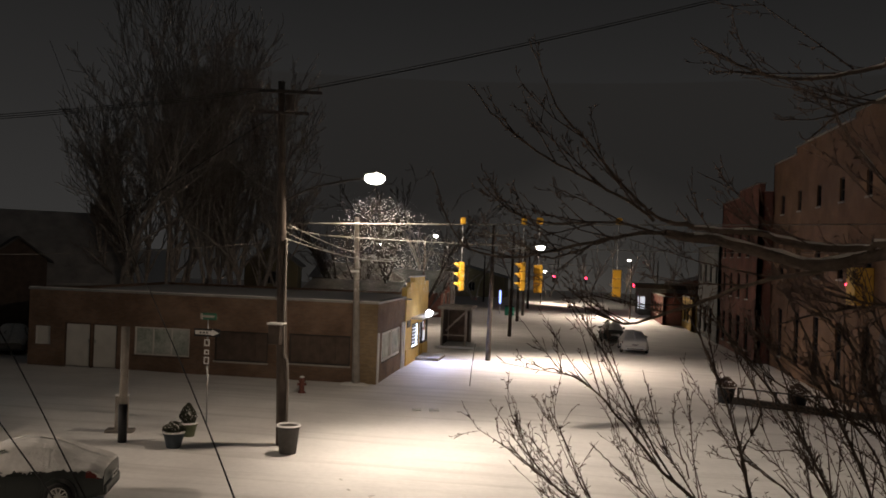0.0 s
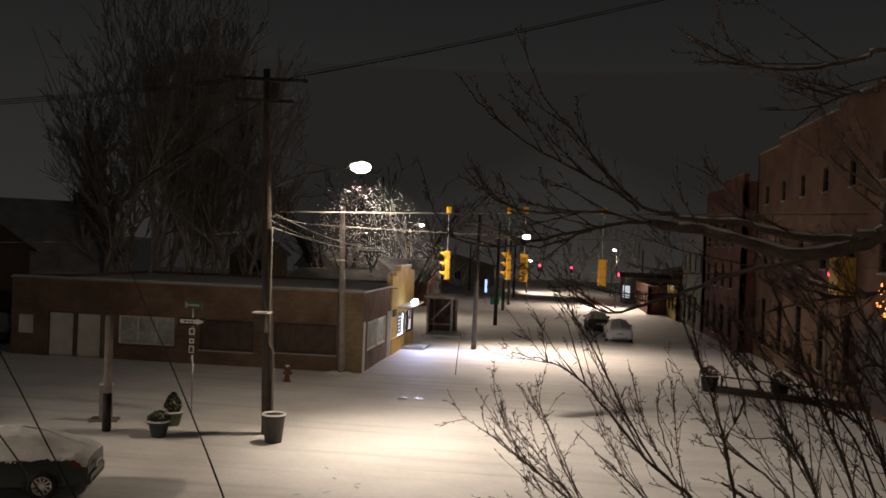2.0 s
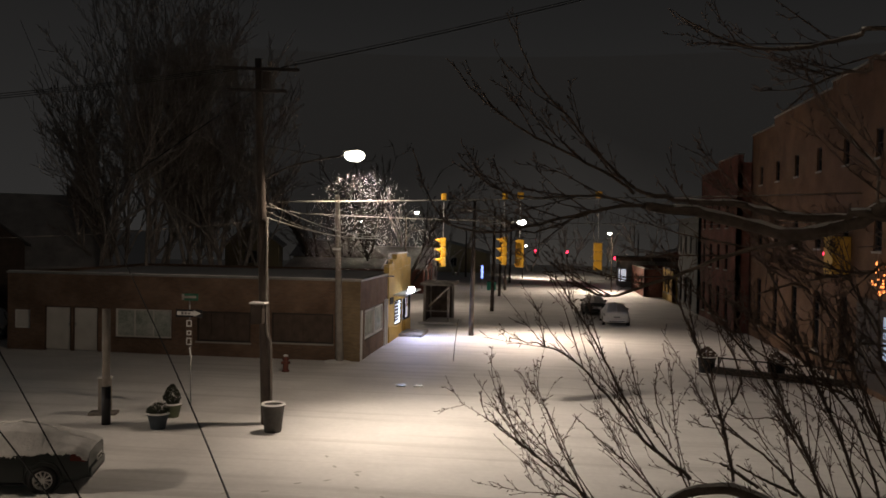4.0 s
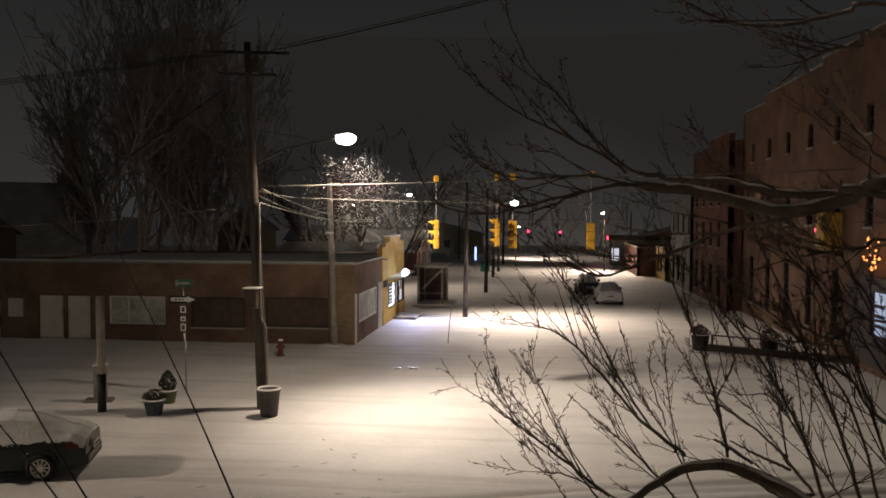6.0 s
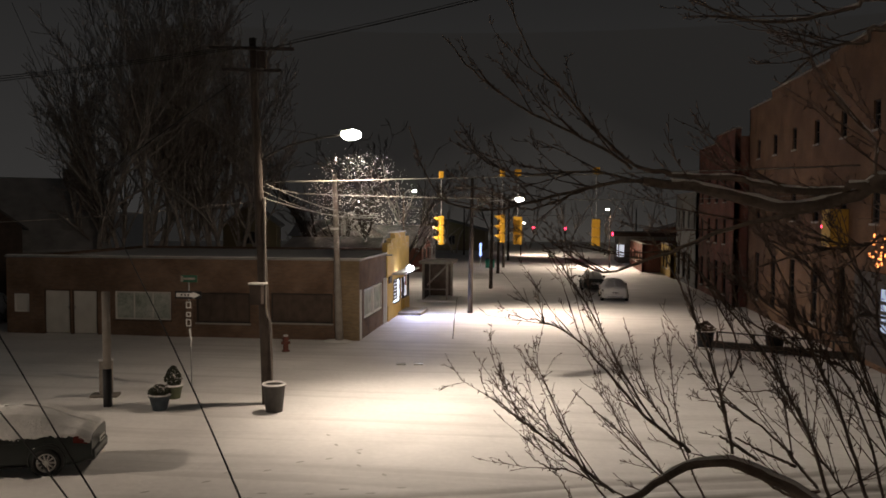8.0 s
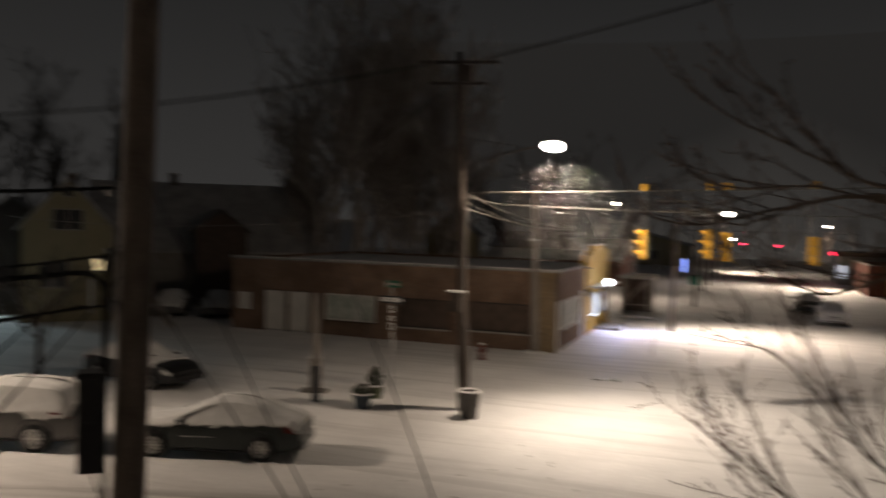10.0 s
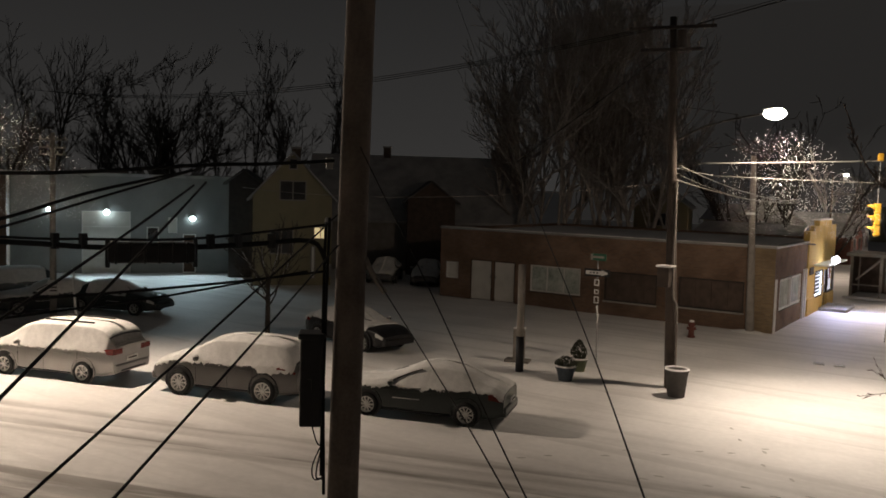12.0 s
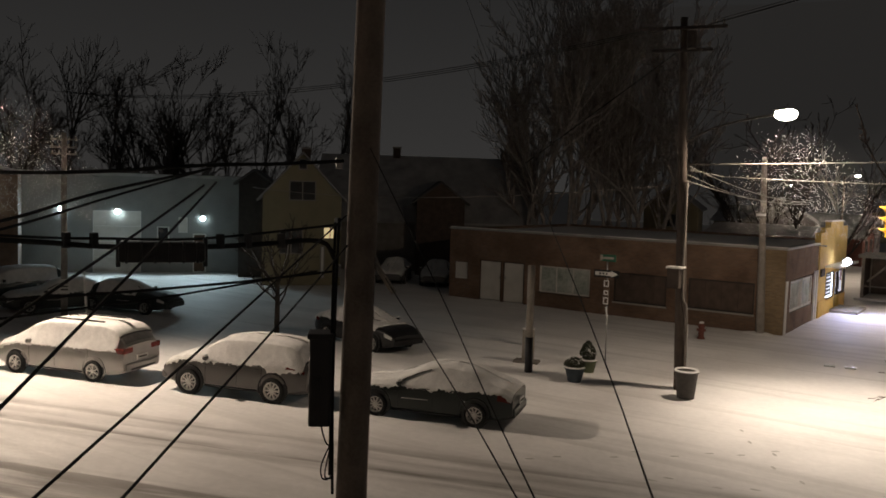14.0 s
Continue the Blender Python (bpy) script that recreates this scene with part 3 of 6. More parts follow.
def corner_pole():
    x, y = -9.07, 26.94
    p = street_pole("utility_pole", (x, y, 0), 12.0, 0.2, POLE, "tall brown wooden utility pole with crossarms", (-0.45, -0.12))
    tubes("conduit", [(smooth_path([(0.17, -0.1, 0), (0.14, -0.14, 2.6), (-0.02, -0.17, 3.3), (-0.06, -0.14, 6.8)], 14), 0.038)], RISER, p, "pale cable riser", 6)
    for z, half, turn in ((11.65, 1.35, 12), (10.95, 0.95, 12)):
        a = box("crossarm", (-half, half, -0.045, 0.045, -0.05, 0.05), DARKTRIM, p)
        a.matrix_local = pose(-0.42, -0.25, z, 0, 0, turn)
        for k in range(4):
            q = -half + 0.12 + k * (2 * half - 0.24) / 3
            bm = bmesh.new()
            add_cyl(bm, (q, 0, 0.06), 0.03, 0.02, 0.1, 8)
            add_cyl(bm, (q, 0, 0.14), 0.06, 0.04, 0.09, 8)
            part("insulator", bm, POLE_GREY, a, "pale insulator")
    tr = cyl("transformer", (-0.05, -0.42, 10.95), 0.16, 0.16, 0.55, DARKTRIM, p, "dark transformer can", 14)
    bm = bmesh.new()
    add_box(bm, -0.46, -0.06, -0.5, -0.1, 3.35, 4.0, 0.03)
    part("meter_box", bm, POLE, p, "weathered equipment box")
    box("box_snow", (-0.5, 0.03, -0.54, -0.08, 4.0, 4.06), SNOW, p, "cap of snow", 0.02)
    tip = Vector(LAMP_CORNER) - Vector((x, y, 0))
    tubes("lamp_arm", [(smooth_path([(-0.3, -0.1, 8.0), (0.6, 0.1, 8.5), (1.6, 0.45, 8.8), (tip.x - 0.3, tip.y - 0.1, tip.z)], 14), 0.035), (sag((-0.33, -0.1, 9.2), (1.6, 0.45, 8.9), 0), 0.012)], DARKTRIM, p, "curved metal lamp arm", 6)
    cobra_head(p, tip, (tip.x, tip.y))
    return p


corner_pole()

p = street_pole("utility_pole", (-9.97, 40.35, 0), 8.2, 0.2, POLE_GREY, "grey weathered utility pole against the brick shop", (-0.25, 0))
bm = bmesh.new()
add_ball(bm, (-0.1, 0.05, 0), 0.75, 0.4, 0.13, 14)
part("snow_mound", bm, SNOW, p, "small mound of snow", True)
box("band", (-0.42, 0.0, -0.24, -0.16, 5.5, 5.6), WHITE, p)

# poles along the far street
far_pole = street_pole("utility_pole", (-4.7, 53.2, 0), 8.6, 0.17, POLE, "dark wooden utility pole beside the snowy street", (0.1, 0), "poles along the street")
for z in (7.9, 7.3):
    a = box("crossarm", (-1.1, 1.1, -0.05, 0.05, z - 0.05, z + 0.05), POLE_GREY, far_pole)
    for k in range(4):
        cyl("insulator", (-1.0 + k * 0.66, 0, z + 0.05), 0.05, 0.03, 0.14, CONCRETE, a, seg=8)
for x, y in ((-4.5, 70.3), (-4.9, 88.1), (-4.8, 97.5), (-4.9, 112.0)):
    copy_thing(far_pole, pose(x, y, 0))
tubes("lamp_arm", [(smooth_path([(0.1, 0, 6.6), (1.2, 0, 7.05), (2.75, 0, 7.2)], 10), 0.035)], STEEL, far_pole, "", 6)
cobra_head(far_pole, (3.05, 0, 7.18), (1, 0), 0.8)


def small_street_lamp(at, height, arm, turn=0.0, label="slim street lamp lit beside the street"):
    p = thing("street_lamp", at, turn, label, "street lamp", "distant street lamps")
    cyl("post", (0, 0, -0.1), 0.09, 0.06, height + 0.1, BOARD, p, seg=10)
    tubes("arm", [(smooth_path([(0, 0, height - 0.3), (arm * 0.5, 0, height + 0.05), (arm, 0, height + 0.05)], 8), 0.03)], STEEL, p, sides=6)
    cobra_head(p, (arm + 0.15 * np.sign(arm), 0, height), (arm, 0), 0.6)
    return p


small_street_lamp((-12.5, 74.0, 0), 8.2, 0.8)
small_street_lamp((-20.3, 87.8, 0), 7.5, 0.7)
small_street_lamp((7.4, 99.7, 0), 6.75, -0.1)
small_street_lamp((-3.6, 124.9, 0), 4.8, 0.3)
small_street_lamp((-26.95, 11.75, 0), 9.5, 2.4, 90 + TURN)
# unseen post made up to carry the added eastern light
small_street_lamp((12.6, 23.5, 0), 9.0, -2.5)


# ---- traffic signals ----
SPAN_A, SPAN_B = (-9.27, 26.87, 7.33), (15.15, 39.6, 8.6)


def on_span(x):
    s = (x - SPAN_A[0]) / (SPAN_B[0] - SPAN_A[0])
    return tuple(a + (b - a) * s for a, b in zip(SPAN_A, SPAN_B))


def traffic_signal(x, low, turn, both=False):
    px, py, pz = on_span(x)
    s = thing("traffic_signal", (px, py, low), turn, "yellow three-lamp traffic signal hanging from the span wire", "traffic signal", "traffic signals over the crossing")
    bm = bmesh.new()
    for k in range(3):
        add_box(bm, -0.16, 0.16, -0.08, 0.09, 0.01 + k * 0.345, 0.34 + k * 0.345, 0.03)
    part("housing", bm, YELLOW, s)
    for k in range(3):
        z = 0.175 + k * 0.345
        lens = cyl("lens", (0, -0.085, z), 0.115, 0.115, 0.03, GLASS_DARK, s, "unlit lens", 14, Matrix.Rotation(radians(90), 4, "X"))
        v, f = [], []
        for j in range(2):
            for i in range(11):
                w = radians(-20 + 220 * i / 10)
                v.append((0.14 * math.cos(w), -0.075 - j * (0.05 + 0.17 * max(0.0, math.sin(w))), z - j * 0.03 * max(0.0, math.sin(w)) + 0.14 * math.sin(w)))
        for i in range(10):
            f.append((i, i + 1, i + 12, i + 11))
        vis = raw("visor", v, f, YELLOW, s)
        sol = vis.modifiers.new("thick", "SOLIDIFY")
        sol.thickness = 0.012
    hang = pz - low - 1.04
    cyl("hanger", (0, 0, 1.03), 0.014, 0.014, hang, STEEL, s, "thin hanger rod", 8)
    box("clamp", (-0.12, 0.12, -0.08, 0.08, pz - low - 0.04, pz - low + 0.2), YELLOW, s, "", 0.03)
    return s


traffic_signal(-3.68, 5.22, -75)
traffic_signal(-1.58, 5.28, -75)
traffic_signal(-1.02, 5.2, 180)
traffic_signal(1.9, 5.12, 180)

# ---- wires ----


def cable(name, runs, r, mat, label, category="cable"):
    return tagged(tubes(name, [(p, r) for p in runs], mat, None, sides=6), label, category)


cable("span_wire", [sag(SPAN_A, SPAN_B, 0.06)], 0.022, WIRE, "taut steel span wire carrying the traffic signals")
cable("span_wire", [sag((-9.27, 26.87, 7.2), (-8.2, 27.44, 6.98), 0), sag((-8.2, 27.44, 6.98), (15.1, 39.6, 7.4), 0.28)], 0.014, WIRE, "thin lower span wire over the crossing")
cable("service_wire", [sag((-9.1, 26.9, 7.27), (-9.9, 49.0, 6.15), 0.3)], 0.016, WIRE, "service wire running to the shops")
cable("service_wire", [sag((-9.27, 26.84, 6.85), (-9.95, 49.0, 6.05), 0.25)], 0.02, WIRE, "service wire running to the shops")
cable("service_wire", [sag((-9.26, 26.84, 7.07), (-9.8, 49.0, 6.3), 0.5)], 0.012, WIRE, "thin service wire running to the shops")
for k, dz in enumerate((11.85, 11.7, 11.6)):
    cable("power_line", [sag((-8.3 - k * 0.4, 26.7, dz), (14.0 - k * 0.4, 15.5, dz + 2.4), 0.3)], 0.011, CABLE, "dark overhead power line")
for k in range(3):
    cable("power_line", [sag((-10.4 + k * 0.4, 26.5, 11.65), (-48.0, 27.0 + k * 1.0, 11.3), 1.1)], 0.014, CABLE, "dark overhead power line")
cable("guy_wire", [sag((-9.5, 26.7, 11.0), (-14.7, 26.1, 7.28), 0)], 0.02, CABLE, "dark cable hanging between poles")
cable("telephone_wire", [sag((-9.4, 26.8, 6.7), (-36.0, 33.0, 6.0), 0.5)], 0.015, POLE_GREY, "thin telephone wire over the car park")
for k in range(2):
    cable("power_line", [sag((-4.0 - k, 53.2, 7.95), (-4.0 - k, 112.0, 7.95), 0.6, 24)], 0.014, WIRE, "power line along the far street")


# ---- street furniture on the corner ----
def tapered_pot(name, at, r0, r1, h, mat, label, rim=None):
    p = thing(name, at, 0, label, "planter")
    bm = bmesh.new()
    n = 20
    rings = [(r0, 0.0), (r0 * 1.02, 0.02), (r1, h - 0.07), (r1 + 0.03, h - 0.06), (r1 + 0.035, h), (r1 - 0.03, h), (r1 - 0.05, h - 0.12)]
    vs = [[bm.verts.new((r * math.cos(2 * math.pi * k / n), r * math.sin(2 * math.pi * k / n), z)) for k in range(n)] for r, z in rings]
    for a, b in zip(vs, vs[1:]):
        for k in range(n):
            bm.faces.new((a[k], a[(k + 1) % n], b[(k + 1) % n], b[k]))
    bm.faces.new(vs[0][::-1])
    bm.faces.new(vs[-1])
    body = part("body", bm, mat, p, smooth=True)
    bm = bmesh.new()
    vs = [[bm.verts.new((r * math.cos(2 * math.pi * k / n), r * math.sin(2 * math.pi * k / n), z)) for k in range(n)] for r, z in ((r1 + 0.04, h - 0.01), (r1 + 0.02, h + 0.035), (r1 - 0.02, h + 0.035), (r1 - 0.035, h - 0.005))]
    for a, b in zip(vs, vs[1:]):
        for k in range(n):
            bm.faces.new((a[k], a[(k + 1) % n], b[(k + 1) % n], b[k]))
    part("rim", bm, SNOW, p, "snow lying on the rim", True)
    return p


def foliage(seed, r, h, z0, count, leaf, narrow=1.0):
    rng = np.random.default_rng(seed)
    v, f = [], []
    for _ in range(count):
        s = rng.uniform(0, 1)
        rad = r * math.sin(math.pi * (0.18 + 0.8 * s)) ** narrow * math.sqrt(rng.uniform(0.25, 1))
        w = rng.uniform(0, 6.283)
        c = np.array([rad * math.cos(w), rad * math.sin(w), z0 + h * s])
        a, b = rng.normal(0, 1, 3), rng.normal(0, 1, 3)
        a /= np.linalg.norm(a)
        b -= a * (a @ b)
        b /= np.linalg.norm(b)
        k = len(v)
        v += [c - a * leaf, c + b * leaf * 0.45, c + a * leaf, c - b * leaf * 0.45]
        f.append((k, k + 1, k + 2, k + 3))
    return v, f


tapered_pot("street_planter", (-8.55, 25.95, 0), 0.26, 0.35, 0.88, POT, "large grey planter beside the utility pole")
p = tapered_pot("street_planter", (-12.22, 25.6, 0), 0.22, 0.32, 0.5, POT_BLUE, "dark blue planter with a low snowy evergreen")
raw("shrub", *foliage(3, 0.36, 0.40, 0.42, 900, 0.045, 0.6), PLANT, p, smooth=False)
tagged(raw("shrub_snow", *foliage(4, 0.36, 0.3, 0.62, 90, 0.035), SNOW, p, smooth=False), kind="stuff")
p = tapered_pot("street_planter", (-12.54, 27.3, 0), 0.22, 0.30, 0.45, POT_GREEN, "green planter with an upright evergreen")
raw("shrub", *foliage(5, 0.29, 0.74, 0.36, 900, 0.05, 0.75), PLANT, p, smooth=False)
tagged(raw("shrub_snow", *foliage(6, 0.25, 0.5, 0.55, 60, 0.035), SNOW, p, smooth=False), kind="stuff")


def hydrant():
    h = thing("fire_hydrant", (-11.7, 37.2, 0), 20, "old red fire hydrant capped with snow", "hydrant")
    bm = bmesh.new()
    add_cyl(bm, (0, 0, 0), 0.18, 0.18, 0.06, 14)
    add_cyl(bm, (0, 0, 0.06), 0.125, 0.115, 0.46, 14)
    add_cyl(bm, (0, 0, 0.52), 0.16, 0.16, 0.05, 14)
    add_ball(bm, (0, 0, 0.57), 0.13, 0.13, 0.16, 14)
    part("barrel", bm, RED_PAINT, h, smooth=False)
    for turn in (0, 90, 180):
        cyl("outlet", (0, 0, 0.4), 0.065, 0.065, 0.2, RED_PAINT, h, seg=10, turn=Matrix.Rotation(radians(turn), 4, "Z") @ Matrix.Rotation(radians(90), 4, "Y"))
    cyl("cap_nut", (0, 0, 0.72), 0.03, 0.03, 0.07, RED_PAINT, h, seg=6)
    bm = bmesh.new()
    add_ball(bm, (0, 0, 0.72), 0.12, 0.12, 0.06, 10)
    part("snow_cap", bm, SNOW, h, smooth=True)


hydrant()


def sign_post():
    s = thing("street_sign", (-12.75, 29.3, 0), 0, "street sign post with green nameplate and one-way arrow", "sign")
    tubes("post", [([(0, 0, -0.1), (-0.04, 0, 2.0), (-0.1, 0, 4.05)], 0.028)], STEEL, s, sides=8)
    a = box("name_plate", (-0.36, 0.26, -0.07, -0.05, 3.8, 4.06), GREEN_SIGN, s, "green street nameplate")
    box("plate_bar", (-0.26, 0.18, -0.078, -0.07, 3.89, 3.97), POLE_GREY, a)
    box("plate_edge", (-0.36, -0.27, -0.079, -0.07, 3.82, 4.04), POLE_GREY, a)
    b = box("arrow_plate", (-0.58, 0.42, -0.07, -0.05, 3.2, 3.48), BLACK, s, "black one-way plate")
    bm = bmesh.new()
    pts = [(-0.53, 3.27), (0.1, 3.27), (0.1, 3.22), (0.38, 3.34), (0.1, 3.46), (0.1, 3.41), (-0.53, 3.41)]
    front = [bm.verts.new((x, -0.08, z)) for x, z in pts]
    rear = [bm.verts.new((x, -0.072, z)) for x, z in pts]
    bm.faces.new(front)
    bm.faces.new(rear[::-1])
    for k in range(7):
        bm.faces.new((front[k], rear[k], rear[(k + 1) % 7], front[(k + 1) % 7]))
    arrow = part("arrow", bm, WHITE, b, "white arrow")
    for k in range(3):
        box("arrow_letter", (-0.36 + k * 0.13, -0.29 + k * 0.13, -0.088, -0.081, 3.31, 3.37), BLACK, b)
    c = box("route_plate", (-0.2, 0.06, -0.07, -0.05, 2.15, 3.12), BROWN, s, "dark red plate with white marks")
    for lo, hi, w in ((2.86, 3.1, 0.1), (2.55, 2.72, 0.09), (2.2, 2.46, 0.1)):
        box("plate_mark", (-0.07 - w, -0.07 - w + 0.04, -0.078, -0.071, lo, hi), WHITE, c)
        box("plate_mark", (-0.07 + w - 0.04, -0.07 + w, -0.078, -0.071, lo, hi), WHITE, c)
        box("plate_mark", (-0.07 - w + 0.04, -0.07 + w - 0.04, -0.078, -0.071, lo, lo + 0.04), WHITE, c)
        box("plate_mark", (-0.07 - w + 0.04, -0.07 + w - 0.04, -0.078, -0.071, hi - 0.04, hi), WHITE, c)
    tubes("ribbon", [(smooth_path([(-0.04, -0.07, 2.1), (0.0, -0.09, 1.9), (0.03, -0.07, 1.7), (-0.02, -0.05, 1.45)], 8), 0.03)], WHITE, s, sides=5)


sign_post()


def stub_pole():
    p = thing("stub_pole", (-14.06, 25.75, 0), 0, "cut-off wooden pole pale above and dark below", "pole")
    tubes("upper", [([(-0.01, 0, 1.26), (-0.03, 0, 3.76)], 0.13)], POLE_GREY, p, "pale weathered upper part", 12)
    tubes("lower", [([(0, 0, -0.2), (-0.01, 0, 1.26)], 0.14)], BLACK, p, "dark tarred lower part", 12)
    b = thing("utility_pedestal", (-14.9, 27.2, 0), 15, "small pale utility pedestal standing in the snow", "utility box")
    box("cabinet", (-0.2, 0.2, -0.15, 0.15, 0.1, 1.25), POLE_GREY, b, "", 0.03)
    box("base", (-0.5, 0.42, -0.28, 0.28, 0, 0.11), RISER, b, "low grey concrete base", 0.03)
    box("lid", (-0.22, 0.22, -0.17, 0.17, 1.25, 1.31), SNOW, b, "", 0.02)


stub_pole()

p = thing("marker_rod", (-4.6, 42.25, 0), 0, "thin leaning steel marker rod at the kerb", "post")
tubes("rod", [([(0, 0, -0.1), (0.08, 0, 1.0), (0.22, 0, 2.1)], 0.022)], POLE_GREY, p, sides=6)
p = thing("manhole_cover", (-5.6, 34.8, 0), 10, "utility cover with two bright plates for its wet glints", "manhole cover")
# two bright alloy plates shaped after the glints on the wet cover
for dx in (-0.36, 0.36):
    box("plate", (dx - 0.2, dx + 0.2, -0.2, 0.2, 0.0, 0.06), ALLOY, p, "", 0.015)


# ---- cars ----
def car_wheel(parent, at, r, side, spokes=6):
    m = Matrix.Translation(at) @ Matrix.Rotation(radians(90) * -side, 4, "X")
    bm = bmesh.new()
    n, prof = 26, ((r * 0.66, 0.03), (r * 0.7, 0.1), (r * 0.94, 0.11), (r, 0.07), (r, -0.08), (r * 0.9, -0.11), (r * 0.6, -0.1))
    vs = [[bm.verts.new((q * math.cos(2 * math.pi * k / n), q * math.sin(2 * math.pi * k / n), z)) for k in range(n)] for q, z in prof]
    for a, b in zip(vs, vs[1:]):
        for k in range(n):
            bm.faces.new((a[k], a[(k + 1) % n], b[(k + 1) % n], b[k]))
    bm.transform(m)
    w = part("wheel", bm, RUBBER, parent, smooth=True)
    bm = bmesh.new()
    add_cyl(bm, (0, 0, -0.02), r * 0.2, r * 0.16, 0.12, 12)
    vs = [[bm.verts.new((q * math.cos(2 * math.pi * k / n), q * math.sin(2 * math.pi * k / n), z)) for k in range(n)] for q, z in ((r * 0.69, 0.105), (r * 0.6, 0.09), (r * 0.58, 0.0))]
    for a, b in zip(vs, vs[1:]):
        for k in range(n):
            bm.faces.new((a[k], a[(k + 1) % n], b[(k + 1) % n], b[k]))
    for k in range(spokes):
        c = bmesh.ops.create_cube(bm, size=1, matrix=Matrix.Rotation(2 * math.pi * k / spokes, 4, "Z") @ Matrix.LocRotScale((r * 0.38, 0, 0.07), None, (r * 0.46, r * 0.095, 0.05)))
    bm.transform(m)
    part("rim", bm, ALLOY, w, "spoked alloy rim")
    bm = bmesh.new()
    add_cyl(bm, (0, 0, -0.06), r * 0.6, r * 0.6, 0.04, 20)
    bm.transform(m)
    part("hub_shadow", bm, BLACK, w)
    return w


def eased(q):
    """The same profile sampled closely, with its corners rounded off."""
    xs = np.linspace(q["x"][0], q["x"][-1], 161)
    out = {"x": xs}
    for k in ("bot", "belt", "top", "w", "wt"):
        v = np.interp(xs, q["x"], q[k])
        for _ in range(2):
            v = np.convolve(np.pad(v, 5, mode="edge"), np.ones(11) / 11, "valid")
        out[k] = v
    return out


def section(q, x):
    """The half outline of a car at x, from sill to roof: points (y, z)."""
    bot, belt, top, w, wt = (np.interp(x, q["x"], q[k]) for k in ("bot", "belt", "top", "w", "wt"))
    mid = (bot + belt) / 2
    return np.array([(0, bot), (w * 0.9, bot), (w * 0.985, bot + 0.1), (w, mid), (w * 0.985, belt - 0.06), (w * 0.955, belt),
                     (wt + (w * 0.955 - wt) * 0.35, belt + (top - belt) * 0.55), (wt, top - 0.06 * min(1, (top - belt) * 3)), (wt * 0.75, top - 0.012), (0, top + 0.012)])


def loft(q, xs, rows):
    verts, faces = [], []
    for x in xs:
        verts += rows(x)
    k = len(rows(xs[0]))
    for i in range(len(xs) - 1):
        for j in range(k - 1):
            faces.append((i * k + j, i * k + j + 1, (i + 1) * k + j + 1, (i + 1) * k + j))
    faces.append(tuple(range(k))[::-1])
    faces.append(tuple((len(xs) - 1) * k + j for j in range(k)))
    return verts, faces


def skin(q, x, j, side, off=0.0):
    """A point on the outside of a car: x along it, j along section(), moved outward by off."""
    pts = section(q, x)
    k = min(int(j), len(pts) - 2)
    p = pts[k] + (pts[k + 1] - pts[k]) * (j - k)
    t = pts[k + 1] - pts[k]
    t = t / (np.linalg.norm(t) + 1e-9)
    return np.array([x, side * (p[0] + t[1] * off), p[1] - t[0] * off])


def panel(name, q, side, x0, x1, j0, j1, off, mat, parent, label="", n=7, lean=0.0):
    """A lens or panel that follows the skin of a car, standing proud by off."""
    v, f = [], []
    for deep in (off, off - 0.03):
        for a in range(n):
            for c in range(n):
                j = j0 + (j1 - j0) * c / (n - 1)
                v.append(skin(q, x0 + (x1 - x0) * a / (n - 1) + lean * c / (n - 1), j, side, deep))
    for a in range(n - 1):
        for c in range(n - 1):
            k = a * n + c
            f.append((k, k + 1, k + n + 1, k + n))
    rim = [c for c in range(n)] + [a * n + n - 1 for a in range(1, n)] + [(n - 1) * n + c for c in range(n - 2, -1, -1)] + [a * n for a in range(n - 2, 0, -1)]
    for a, c in zip(rim, rim[1:] + rim[:1]):
        f.append((a, c, c + n * n, a + n * n))
    return raw(name, v, f, mat, parent, label, sharp=35)


